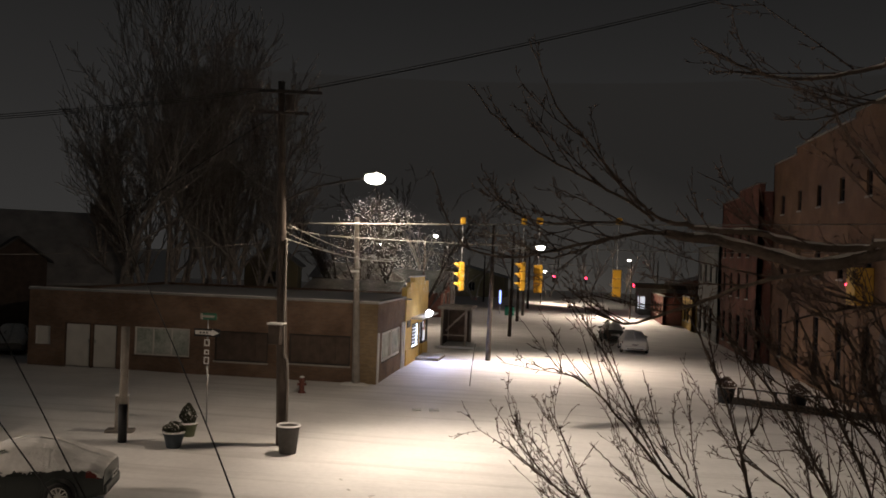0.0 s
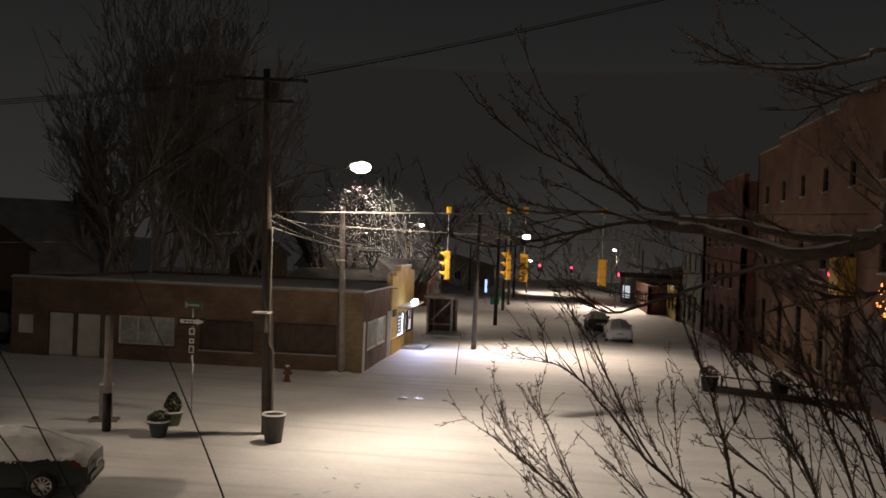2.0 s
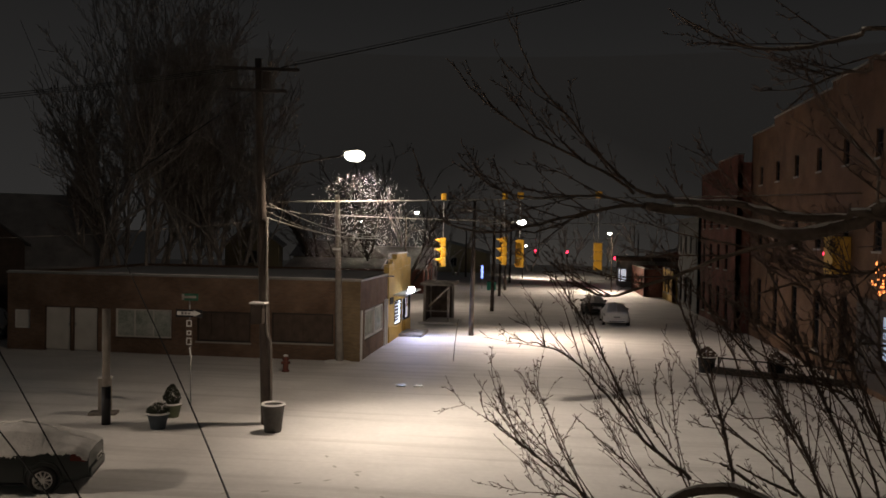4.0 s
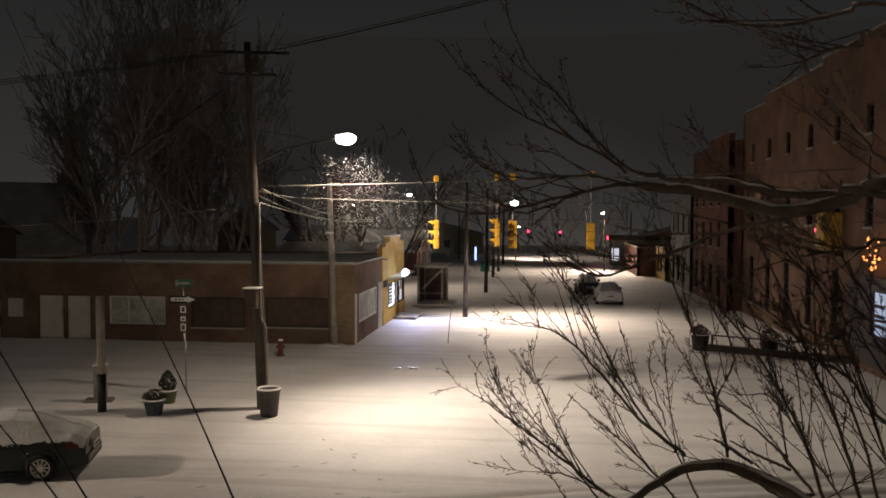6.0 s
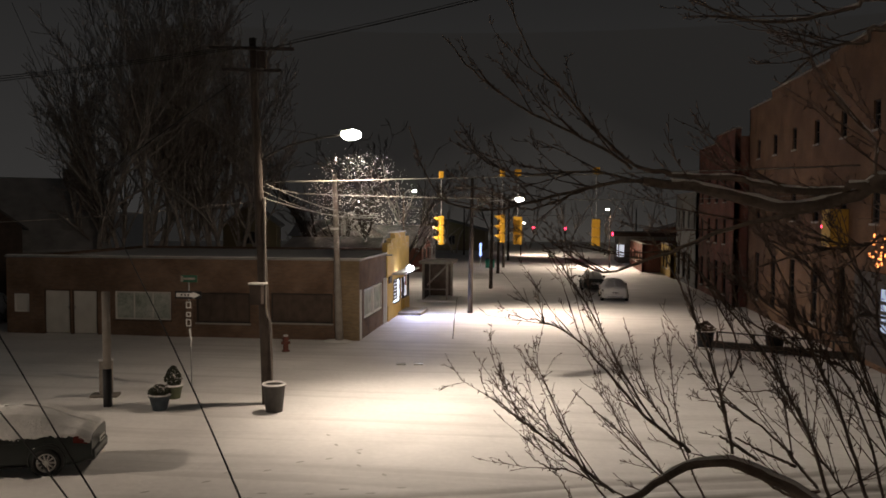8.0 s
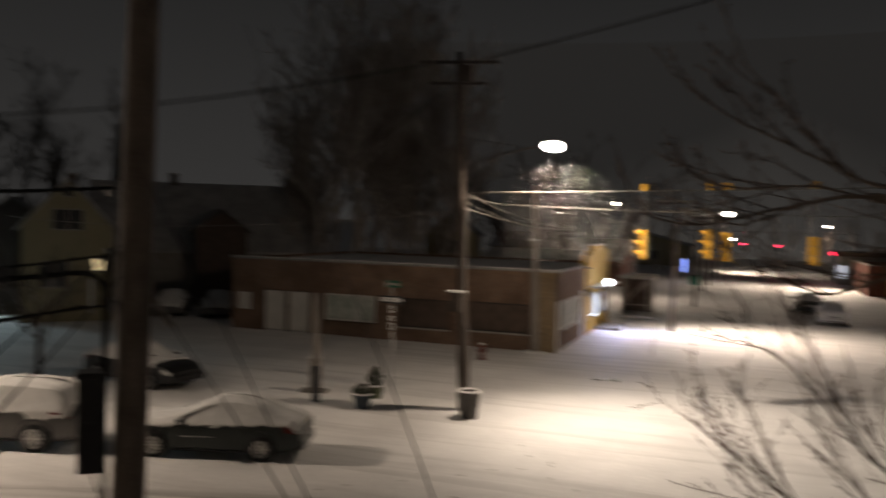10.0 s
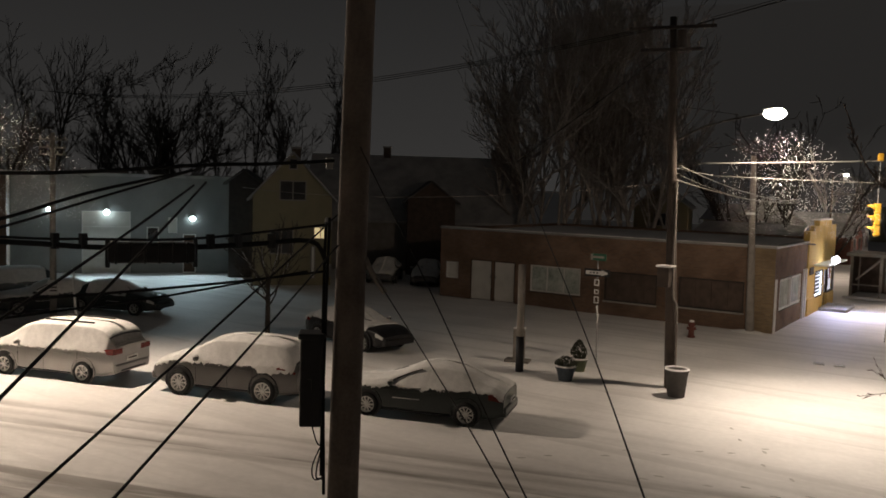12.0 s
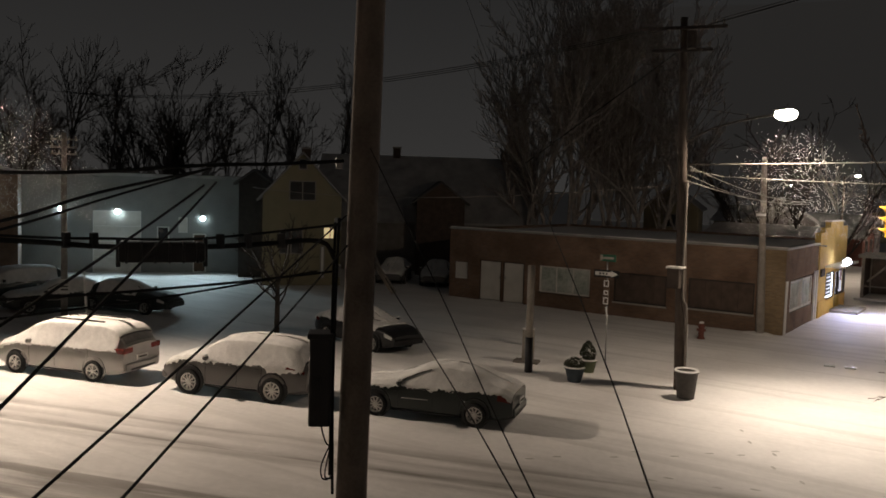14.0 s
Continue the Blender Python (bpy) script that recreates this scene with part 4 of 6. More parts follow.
def car(name, at, turn, q, paint, label, snow=(-2.25, 2.3), depth=0.05, wheels=(-1.4, 1.4), r=0.33, group="", seed=1, skirt=0.06, kind="sedan", spokes=6, droop=0.0):
    c = thing(name, at, turn, label, "car", group)
    xs = np.linspace(q["x"][0], q["x"][-1], 60)

    def hull(x):
        s = section(q, x)
        return [(x, -y, z) for y, z in s] + [(x, y, z) for y, z in s[::-1]]

    raw("body", *loft(q, xs, hull), paint, c, sharp=28)
    # snow over bonnet, windows and roof, with a ragged, crumbling lower edge
    rng_off = seed * 7.3

    def blanket(x):
        s = section(q, x)
        line_ = skirt * (0.9 * noise.noise((x * 2.3 + rng_off, 0, 0)) + 0.7 * noise.noise((x * 9, rng_off, 0)) + 0.75 * max(0.0, noise.noise((x * 21, rng_off, 4))))
        fall = droop * max(0.0, 1 - abs(x + 1.65) / 0.75)
        low = s[5][1] - 0.045 - max(line_, -0.05) - fall
        y_low = np.interp(low, s[2:6, 1], s[2:6, 0])
        up = np.array([(y_low, low), s[5], s[6], s[7], s[8], s[9]])
        dense = []
        for k in range(5):
            for u in (0, 0.2, 0.4, 0.6, 0.8):
                dense.append(up[k] + (up[k + 1] - up[k]) * u)
        dense.append(up[5])
        out = []
        for side in (-1, 1):
            line = []
            for k, (y, z) in enumerate(dense):
                s_ = k / (len(dense) - 1)
                crumb = 0.24 if 3 < k < 15 else 0.12
                lump = 0.75 + 0.35 * noise.noise((x * 2.6, side * y * 3 + rng_off, z * 3)) + crumb * noise.noise((x * 11, side * y * 9 + rng_off, z * 12)) + crumb * 0.7 * noise.noise((x * 20, side * y * 18, z * 26))
                t = depth * (0.5 + 0.7 * s_) * max(lump, 0.12) + 0.012
                if k == 0:
                    t = 0.005
                line.append((x, side * (y + t * (1 - s_) * 0.8), z + t * (0.25 + 0.9 * s_)))
            out += line if side < 0 else line[::-1]
        return out

    sx = np.linspace(snow[0], snow[1], 230)
    raw("snow_cover", *loft(q, sx, blanket), SNOW_CAR, c, "lumpy snow over roof, windows and bonnet")
    half = max(q["w"])
    b0, b1 = q["x"][0], q["x"][-1]
    for n_, wx in enumerate(wheels):
        for side in (-1, 1):
            bm = bmesh.new()
            add_cyl(bm, (wx, side * (half * 0.985 + 0.004) - (0.03 if side > 0 else 0) + (0 if side > 0 else -0.004), r + 0.03), r + 0.075, r + 0.075, 0.03, 28, Matrix.Rotation(radians(-90), 4, "X"))
            arch = part("wheel_arch", bm, BLACK, c)
            lip = [(wx + (r + 0.085) * math.cos(w), side * (half * 0.99 + 0.006), r + 0.03 + (r + 0.085) * math.sin(w)) for w in np.linspace(-0.35, math.pi + 0.35, 24)]
            tubes("arch_lip", [(lip, 0.024)], BLACK if kind == "suv" else paint, arch, sides=6)
            car_wheel(c, (wx, side * (half - 0.045), r), r, side, spokes)
    for end, x in (("rear", b0), ("front", b1)):
        s = 1 if end == "front" else -1
        zb = 0.3 if kind == "sedan" else 0.36
        bm = bmesh.new()
        add_box(bm, x - s * 0.14, x + s * 0.06, -half * 0.82, half * 0.82, zb, zb + 0.25, 0.06)
        bumper = part("bumper", bm, paint, c)
        box("bumper_strip", (x + s * 0.055, x + s * 0.072, -half * 0.6, half * 0.6, zb + 0.04, zb + 0.09), BLACK, bumper)
    doors = {"sedan": (0.78, -0.22, -1.02), "suv": (0.85, -0.2, -1.05), "van": (1.0, 0.0, -1.3)}[kind]
    for side in (-1, 1):
        # lamps that wrap round the corners
        if kind == "sedan":
            tail = panel("tail_light", q, side, b0 + 0.07, b0 + 0.40, 3.55, 4.85, 0.012, TAIL, c, "red tail light")
            panel("reversing_lens", q, side, b0 + 0.03, b0 + 0.15, 3.7, 4.5, 0.02, PLATE, tail, "pale reversing lens")
            panel("headlight", q, side, b1 - 0.42, b1 - 0.1, 3.6, 4.8, 0.012, PLATE, c, "clear headlight lens")
        elif kind == "suv":
            tail = panel("tail_light", q, side, b0 + 0.08, b0 + 0.62, 3.95, 4.85, 0.02, TAIL, c, "dark red tail light", lean=-0.02)
            panel("headlight", q, side, b1 - 0.5, b1 - 0.12, 4.1, 4.8, 0.014, PLATE, c, "clear headlight lens")
        else:
            bm = bmesh.new()
            add_box(bm, b0 - 0.015, b0 + 0.34, side * half * 0.46, side * (half * 0.945), 0.93, 1.10, 0.025)
            tail = part("tail_light", bm, TAIL, c, "wide red tail light")
            panel("headlight", q, side, b1 - 0.48, b1 - 0.1, 3.7, 4.8, 0.014, PLATE, c, "clear headlight lens")
        # door seams, handles, sills, mirrors
        for x in doors:
            tubes("door_seam", [([skin(q, x + (0.1 * (1 - j / 4.9) if x == doors[2] else 0), j, side, 0.001) for j in np.linspace(1.4, 4.9, 9)], 0.007)], BLACK, c, sides=4)
        for x in (doors[0] - 0.8, doors[1] - 0.62):
            tubes("door_handle", [([skin(q, x + d, 4.15, side, o) for d, o in ((0.11, 0.0), (0.08, 0.03), (-0.08, 0.03), (-0.11, 0.0))], 0.016)], paint, c, sides=6)
        tubes("crease", [([skin(q, x, 3.75, side, -0.002) for x in np.linspace(wheels[0] + 0.45, wheels[1] - 0.45, 12)], 0.012)], paint, c, sides=6)
        tubes("sill_trim", [([skin(q, x, 1.35, side, 0.0) for x in np.linspace(wheels[0] + r + 0.13, wheels[1] - r - 0.13, 10)], 0.04)], BLACK, c, sides=6)
        if kind == "sedan":
            tubes("side_trim", [([skin(q, x, 3.1, side, 0.004) for x in np.linspace(doors[1] + 0.12, doors[0] - 0.1, 8)], 0.013)], ALLOY, c, "bright trim strip", sides=5)
        if kind == "sedan" and side > 0:
            frame_line = [skin(q, x, j, side, depth * 0.8 + 0.012) for x, j in ((0.80, 5.0), (0.74, 5.45), (0.6, 6.0), (0.42, 6.4), (0.2, 6.65), (-0.1, 6.8))]
            tubes("window_gap", [(smooth_path(frame_line, 18), np.linspace(0.034, 0.014, 18))], BLACK, c, "dark window frame free of snow", sides=6)
        sec = section(q, doors[0])
        mirror_at = (doors[0] - 0.06, side * (sec[5][0] + 0.12), sec[5][1] + 0.1)
        bm = bmesh.new()
        add_ball(bm, mirror_at, 0.075, 0.125, 0.085, 12)
        mir = part("mirror", bm, paint, c, smooth=True)
        bm = bmesh.new()
        add_ball(bm, (mirror_at[0], mirror_at[1], mirror_at[2] + 0.07), 0.07, 0.115, 0.04, 10)
        part("mirror_snow", bm, SNOW_CAR, mir, "snow on the mirror", True)
    tubes("wiper", [(smooth_path([skin(q, doors[0] + 0.28, 8.6, -1, depth + 0.01), skin(q, doors[0] + 0.1, 8.3, -1, depth + 0.012), skin(q, doors[0] - 0.16, 8.5, -1, depth + 0.01)], 10), 0.016)], BLACK, c, "wiper poking out of the snow", sides=5)
    pl = box("number_plate", (b0 - 0.085, b0 - 0.07, -0.26, 0.26, 0.6, 0.74) if kind == "sedan" else (b0 - 0.035, b0 - 0.005, -0.26, 0.26, 0.68, 0.82), PLATE, c)
    zp = 0.645 if kind == "sedan" else 0.725
    box("plate_bar", (b0 - 0.093 if kind == "sedan" else b0 - 0.043, b0 - 0.086 if kind == "sedan" else b0 - 0.036, -0.2, 0.2, zp, zp + 0.05), DARKTRIM, pl)
    # the rear window of the tall cars, dusted with snow below a dark roof edge
    if kind != "sedan":
        rows_x = np.linspace(b0 + 0.07, snow[0] + 0.04, 6)
        v = []
        for xx in rows_x:
            half_row = section(q, xx)[6:]
            v += [(xx - 0.014, -y * 0.9, z + 0.01) for y, z in half_row] + [(xx - 0.014, y * 0.9, z + 0.01) for y, z in half_row[-2::-1]]
        k = len(v) // 6
        raw("rear_window", v, [(a * k + b, a * k + b + 1, (a + 1) * k + b + 1, (a + 1) * k + b) for a in range(5) for b in range(k - 1)], GLASS_DUSTED, c, "rear window dusted with snow")
        edge = [skin(q, snow[0] - 0.02, j, -1, 0.03) for j in np.linspace(7.0, 9.0, 7)] + [skin(q, snow[0] - 0.02, j, 1, 0.03) for j in np.linspace(8.7, 7.0, 6)]
        tubes("spoiler_edge", [(edge, 0.03)], BLACK, c, "dark roof spoiler edge", sides=6)
        if kind == "van":
            for side in (-1, 1):
                box("roof_rail", (-1.55, 0.35, side * 0.5 - 0.025, side * 0.5 + 0.025, max(q["top"]) + 0.04, max(q["top"]) + 0.085), BLACK, c, "", 0.01)
    return c


SEDAN = dict(x=(-2.42, -2.37, -2.25, -2.0, -1.75, -1.2, -0.6, 0.0, 0.85, 1.25, 2.0, 2.3, 2.42), bot=(0.36, 0.30, 0.26, 0.23, 0.22, 0.2, 0.2, 0.2, 0.2, 0.2, 0.22, 0.26, 0.34),
             belt=(0.76, 0.9, 0.95, 0.97, 0.97, 0.96, 0.95, 0.93, 0.91, 0.89, 0.8, 0.68, 0.55), top=(0.82, 0.99, 1.05, 1.09, 1.18, 1.42, 1.49, 1.45, 1.06, 0.98, 0.89, 0.76, 0.6),
             w=(0.74, 0.82, 0.87, 0.90, 0.91, 0.92, 0.92, 0.92, 0.92, 0.91, 0.87, 0.8, 0.66), wt=(0.6, 0.7, 0.7, 0.68, 0.64, 0.59, 0.58, 0.58, 0.7, 0.73, 0.72, 0.66, 0.5))
SUV = dict(x=(-2.42, -2.36, -2.25, -1.95, -1.5, -0.4, 0.4, 0.75, 1.35, 2.05, 2.32, 2.42), bot=(0.42, 0.36, 0.32, 0.3, 0.28, 0.28, 0.28, 0.28, 0.28, 0.3, 0.34, 0.42),
           belt=(0.8, 1.05, 1.1, 1.12, 1.1, 1.08, 1.06, 1.06, 1.04, 0.94, 0.82, 0.65), top=(0.86, 1.15, 1.4, 1.64, 1.7, 1.74, 1.68, 1.5, 1.16, 1.03, 0.9, 0.7),
           w=(0.8, 0.88, 0.92, 0.95, 0.96, 0.96, 0.96, 0.96, 0.94, 0.9, 0.84, 0.7), wt=(0.66, 0.72, 0.7, 0.7, 0.7, 0.7, 0.68, 0.68, 0.76, 0.76, 0.7, 0.56))
VAN = dict(x=(-2.55, -2.5, -2.38, -2.1, -1.7, -0.3, 0.5, 1.0, 1.75, 2.2, 2.45, 2.55), bot=(0.4, 0.32, 0.28, 0.25, 0.23, 0.23, 0.23, 0.23, 0.23, 0.26, 0.3, 0.4),
           belt=(0.85, 1.0, 1.04, 1.05, 1.04, 1.03, 1.02, 1.0, 0.98, 0.86, 0.74, 0.6), top=(0.95, 1.2, 1.45, 1.68, 1.74, 1.76, 1.72, 1.56, 1.12, 0.98, 0.84, 0.66),
           w=(0.84, 0.9, 0.94, 0.96, 0.97, 0.97, 0.97, 0.97, 0.95, 0.9, 0.82, 0.7), wt=(0.7, 0.76, 0.74, 0.72, 0.72, 0.72, 0.7, 0.68, 0.76, 0.74, 0.68, 0.54))


def beside(front, rear, half):
    """The middle of a car whose near wheels stand at front and rear."""
    return ((front[0] + rear[0]) / 2 + N[0] * half, (front[1] + rear[1]) / 2 + N[1] * half, 0)


SEDAN, SUV, VAN = eased(SEDAN), eased(SUV), eased(VAN)
WEST = 180 + TURN
car("minivan", beside((-26.51, 14.39), (-23.55, 15.29), 0.85), WEST, VAN, PAINT_SILVER, "silver minivan under snow parked along the street", (-2.3, 2.35), 0.05, (-1.5, 1.5), 0.34, "cars parked along the street", 1, kind="van", spokes=7)
car("suv", beside((-20.23, 16.17), (-17.64, 17.16), 0.85), WEST, SUV, PAINT_GREY, "dark grey sport utility car half covered with snow", (-2.3, 2.3), 0.06, (-1.39, 1.39), 0.38, "cars parked along the street", 2, 0.10, kind="suv", spokes=10, droop=0.2)
sedan = car("sedan", beside((-14.62, 18.13), (-11.85, 18.85), 0.82), WEST, SEDAN, PAINT_DARK, "dark green sedan with snow over its windows", (-2.41, 2.3), 0.05, (-1.42, 1.42), 0.33, "cars parked along the street", 3, 0.1, spokes=10)
car("sedan", (-21.6, 26.0, 0), -10, SEDAN, PAINT_BLACK, "black sedan with snow on its roof in the car park", (-2.4, 1.5), 0.05, (-1.42, 1.42), 0.33, "cars in the car park", 4, 0.08)
car("sedan", (-37.6, 22.4, 0), -110, SEDAN, PAINT_DARK, "dark car with a snowy bonnet in the car park", (-2.2, 2.3), 0.05, (-1.42, 1.42), 0.33, "cars in the car park", 5, 0.08)
car("sedan", (-35.2, 24.6, 0), 20, SEDAN, PAINT_DARK, "dark car with thin snow in the car park", (-1.2, 0.9), 0.03, (-1.42, 1.42), 0.33, "cars in the car park", 6, 0.05)
for n_, (x, y) in enumerate(((-34.6, 44.3), (-31.9, 45.4))):
    car("sedan", (x, y, 0), -60, SEDAN, PAINT_GREY, "grey car under snow beside the brick shop", (-2.38, 2.35), 0.06, (-1.42, 1.42), 0.33, "cars in the car park", 11 + n_, 0.08)
car("suv", (-41.6, 22.4, 0), -100, SUV, PAINT_DARK, "dark sport utility car in the car park", (-1.8, 1.0), 0.04, (-1.39, 1.39), 0.38, "cars in the car park", 7, 0.05, kind="suv")
car("sedan", (5.0, 63.8, 0), 90, SEDAN, WHITE, "white sedan under thick snow parked on the far street", (-2.36, 2.35), 0.07, (-1.42, 1.42), 0.33, "cars on the far street", 8, 0.05)
car("sedan", (3.9, 71.5, 0), 90, SEDAN, PAINT_DARK, "dark sedan parked on the far street", (-2.2, 2.3), 0.05, (-1.42, 1.42), 0.33, "cars on the far street", 9, 0.06)


# ---- near pole and its cables ----
def near_pole():
    x, y = -5.68, 6.59
    p = thing("utility_pole", (x, y, 0), 40, "stout brown utility pole with cables close by", "pole")
    tubes("shaft", [([(0.02 * k - 0.02, 0, -0.2 + 1.25 * k) for k in range(11)], np.linspace(0.172, 0.132, 11))], POLE_NEAR, p, sides=24)
    b = box("terminal_box", (-0.42, -0.19, -0.2, 0.06, 3.92, 4.85), BLACK, p, "black cable terminal box", 0.03)
    box("box_lip", (-0.44, -0.17, -0.22, 0.08, 4.82, 4.88), BLACK, b, "", 0.015)
    box("latch", (-0.34, -0.3, -0.235, -0.203, 4.3, 4.42), BLACK, b)
    runs = [[(-0.15, -0.12, 6.05), (-0.17, -0.14, 5.2), (-0.18, -0.1, 4.2), (-0.16, -0.12, 3.2)], [(-0.19, -0.1, 6.0), (-0.2, -0.12, 5.0), (-0.19, -0.12, 3.4)],
            [(-0.3, -0.06, 3.92), (-0.24, -0.1, 3.74), (-0.18, -0.12, 3.7)], [(-0.18, -0.12, 3.75), (-0.28, -0.12, 3.5), (-0.26, -0.1, 3.35), (-0.17, -0.1, 3.4), (-0.16, -0.12, 3.7)],
            [(-0.17, -0.14, 3.8), (-0.24, -0.15, 3.42), (-0.18, -0.12, 3.36)]]
    for n_, r in enumerate(runs):
        tubes("riser_cable", [(smooth_path(r, 14), 0.017 if n_ < 2 else 0.008)], CABLE, p, sides=6)
    g = box("guard", (0.14, 0.2, -0.08, 0.08, 5.55, 5.85), BROWN, p, "rusty bracket", 0.02)
    tubes("spool_guy", [([(0.17, 0, 5.72), (0.28, -0.05, 5.5), (0.42, -0.12, 5.3)], 0.03)], POLE_GREY, p, "frosted guy grip", 6)
    for z in (6.6, 5.98, 5.5):
        box("bolt_plate", (-0.2, -0.13, -0.07, 0.07, z - 0.06, z + 0.06), STEEL, p, "", 0.01)


near_pole()


def hang(name, pts, r, label, mat=None, sides=7):
    return tagged(tubes(name, [(smooth_path(pts, 24), r)], mat or CABLE, None, sides=sides), label, "cable")


hang("support_strand", [(-5.75, 6.45, 5.98), (-6.15, 5.1, 5.86), (-6.65, 4.4, 5.85), (-7.25, 3.79, 5.86), (-9.5, 1.6, 6.0)], 0.012, "thin steel strand carrying the thick cable")
hang("thick_cable", [(-5.75, 6.4, 5.6), (-5.73, 6.15, 5.82), (-5.95, 5.6, 5.8), (-6.19, 5.03, 5.78), (-6.67, 4.37, 5.78), (-7.25, 3.79, 5.82), (-9.5, 1.6, 5.9)], 0.024, "thick black communication cable under its strand")
clo = thing("splice_case", (-6.37, 4.78, 5.74), math.degrees(math.atan2(-0.66, -0.47)), "black ribbed cable splice case hung on the strand", "splice case")
bm = bmesh.new()
add_box(bm, -0.37, 0.37, -0.075, 0.075, -0.10, 0.085, 0.035)
part("case", bm, BLACK, clo)
for k in range(6):
    box("rib", (-0.3 + k * 0.12 - 0.012, -0.3 + k * 0.12 + 0.012, -0.082, 0.082, -0.105, 0.09), BLACK, clo, "", 0.01)
for sx in (-0.37, 0.37):
    box("end_clip", (sx - 0.02, sx + 0.02, -0.03, 0.03, -0.14, 0.12), BLACK, clo, "", 0.008)
for x, y in ((-5.87, 5.75), (-6.0, 5.45), (-6.09, 5.2), (-6.72, 4.33), (-6.87, 4.16)):
    c = tagged(box("cable_clamp", (x - 0.03, x + 0.03, y - 0.03, y + 0.03, 5.76, 5.90), BLACK, None, "", 0.01), "black clamp joining cable and strand", "clamp", "cable clamps")
hang("service_drop", [(-5.72, 6.45, 6.62), (-6.05, 5.8, 6.56), (-6.27, 5.28, 6.53), (-7.53, 3.94, 6.40), (-9.6, 1.7, 6.5)], 0.018, "twisted overhead service cable")
hang("service_drop", [(-6.31, 5.24, 6.49), (-6.1, 4.0, 6.27), (-5.75, 3.01, 6.07), (-5.3, 1.7, 5.9)], 0.013, "service cable running to the near building")
hang("service_drop", [(-6.29, 5.26, 6.5), (-5.9, 4.0, 6.25), (-5.31, 2.77, 6.04), (-4.8, 1.6, 5.9)], 0.010, "service cable running to the near building")
cable("service_drop", [sag((-6.18, 5.08, 6.34), (-3.93, 1.58, 5.43), 0.02)], 0.010, CABLE, "service cable running to the near building")
cable("service_drop", [sag((-6.11, 5.16, 6.37), (-3.1, 1.12, 5.12), 0.02)], 0.010, CABLE, "service cable running to the near building")
cable("service_drop", [sag((-5.62, 6.4, 6.08), (-2.73, 0.72, 4.82), 0.02)], 0.008, CABLE, "service cable running to the near building")
cable("service_drop", [sag((-5.6, 6.4, 5.78), (-2.49, 1.07, 4.85), 0.02)], 0.008, CABLE, "service cable running to the near building")
hang("service_drop", [(-5.6, 6.2, 5.53), (-5.9, 5.0, 5.47), (-6.15, 3.21, 5.47), (-6.4, 1.0, 5.6)], 0.012, "black cable running along the street")
hang("service_drop", [(-5.65, 6.02, 5.54), (-5.95, 5.0, 5.42), (-6.09, 4.25, 5.36), (-6.2, 2.0, 5.3)], 0.010, "black cable running along the street")
hang("guy_wire", [(-5.28, 6.62, 5.46), (-3.23, 4.86, 4.98), (-2.1, 3.77, 4.8), (-1.56, 3.27, 4.7)], 0.005, "thin guy cable sloping down from the pole")
hang("guy_wire", [(-5.53, 6.6, 6.8), (-3.96, 5.7, 5.51), (-2.84, 4.64, 5.05), (-2.02, 3.81, 4.81), (-1.58, 3.37, 4.68)], 0.005, "thin guy cable sloping down from the pole")
hang("service_drop", [(-14.1, 21.14, 11.89), (-11.4, 18.63, 9.02), (-8.88, 15.64, 7.1), (-3.74, 8.08, 5.09), (-1.61, 4.43, 4.72), (-1.14, 3.48, 4.79)], 0.0068, "long thin cable crossing above the street")


# ---- brick buildings along the east side of the far street ----
def brick_block(name, x, y0, y1, h, mat, label, rows, step=3.3, first=1.6, width=1.0, depth=12.0, steps_=(), glass=None, trim=None, lit=()):
    """A block whose street front faces west along x. rows: (low, high) of each window row."""
    b = thing(name, (0, 0, 0), 0, label, "building")
    holes = []
    for n_, (lo, hi, w) in enumerate(rows):
        s = first
        while s + w < y1 - y0 - 0.4:
            holes.append((s, s + w, lo, hi))
            s += step
    front = wall("front_wall", (x, y1), (x, y0), -0.1, h, 0.35, holes, mat, b)
    for k, hole in enumerate(holes):
        wall_window((x, y1), (x, y0), hole, b, G_WINDOW if k in lit else (glass or GLASS_DARK), trim or DARKTRIM, "", (1, 2))
    wall("end_wall", (x + depth, y1), (x, y1), -0.1, h, 0.35, [], mat, b).location.y = 0.0
    wall("end_wall", (x, y0), (x + depth, y0), -0.1, h, 0.35, [], mat, b)
    box("roof", (x + 0.35, x + depth, y0 + 0.35, y1 - 0.35, h - 0.6, h - 0.4), TAR, b)
    z = h
    for a, c, up in steps_ or ((y0, y1, 0.0),):
        if up:
            box("parapet", (x, x + 0.35, a, c, h, h + up), mat, b, "raised brick parapet")
        box("coping", (x - 0.06, x + 0.41, a, c, h + up, h + up + 0.09), CONCRETE, b, "stone coping with thin snow")
    return b


brick_block("brick_building", 13.5, 34.0, 59.0, 13.3, BRICK_ORANGE, "tall orange brick building with stepped parapet and small windows",
            [(9.9, 11.1, 0.75), (6.0, 7.6, 0.9), (0.9, 3.9, 0.95)], 3.9, 2.2, steps_=((34.0, 43.0, 0.75), (43.0, 53.5, 0.45), (53.5, 59.0, 0.0)), lit=())
brick_block("brick_building", 12.7, 59.4, 73.0, 11.6, BRICK_RED, "dark red brick building beside the orange one", [(7.2, 9.2, 0.9), (4.2, 6.0, 0.9), (0.6, 2.9, 1.2)], 2.9, 1.2, depth=11, steps_=((59.4, 66.0, 0.5), (66.0, 73.0, 0.0)))
brick_block("pale_building", 12.6, 73.4, 84.5, 8.1, BLUEWALL, "pale rendered building further down the street", [(5.0, 6.6, 0.9), (0.5, 2.8, 1.6)], 2.8, 1.2, depth=10)
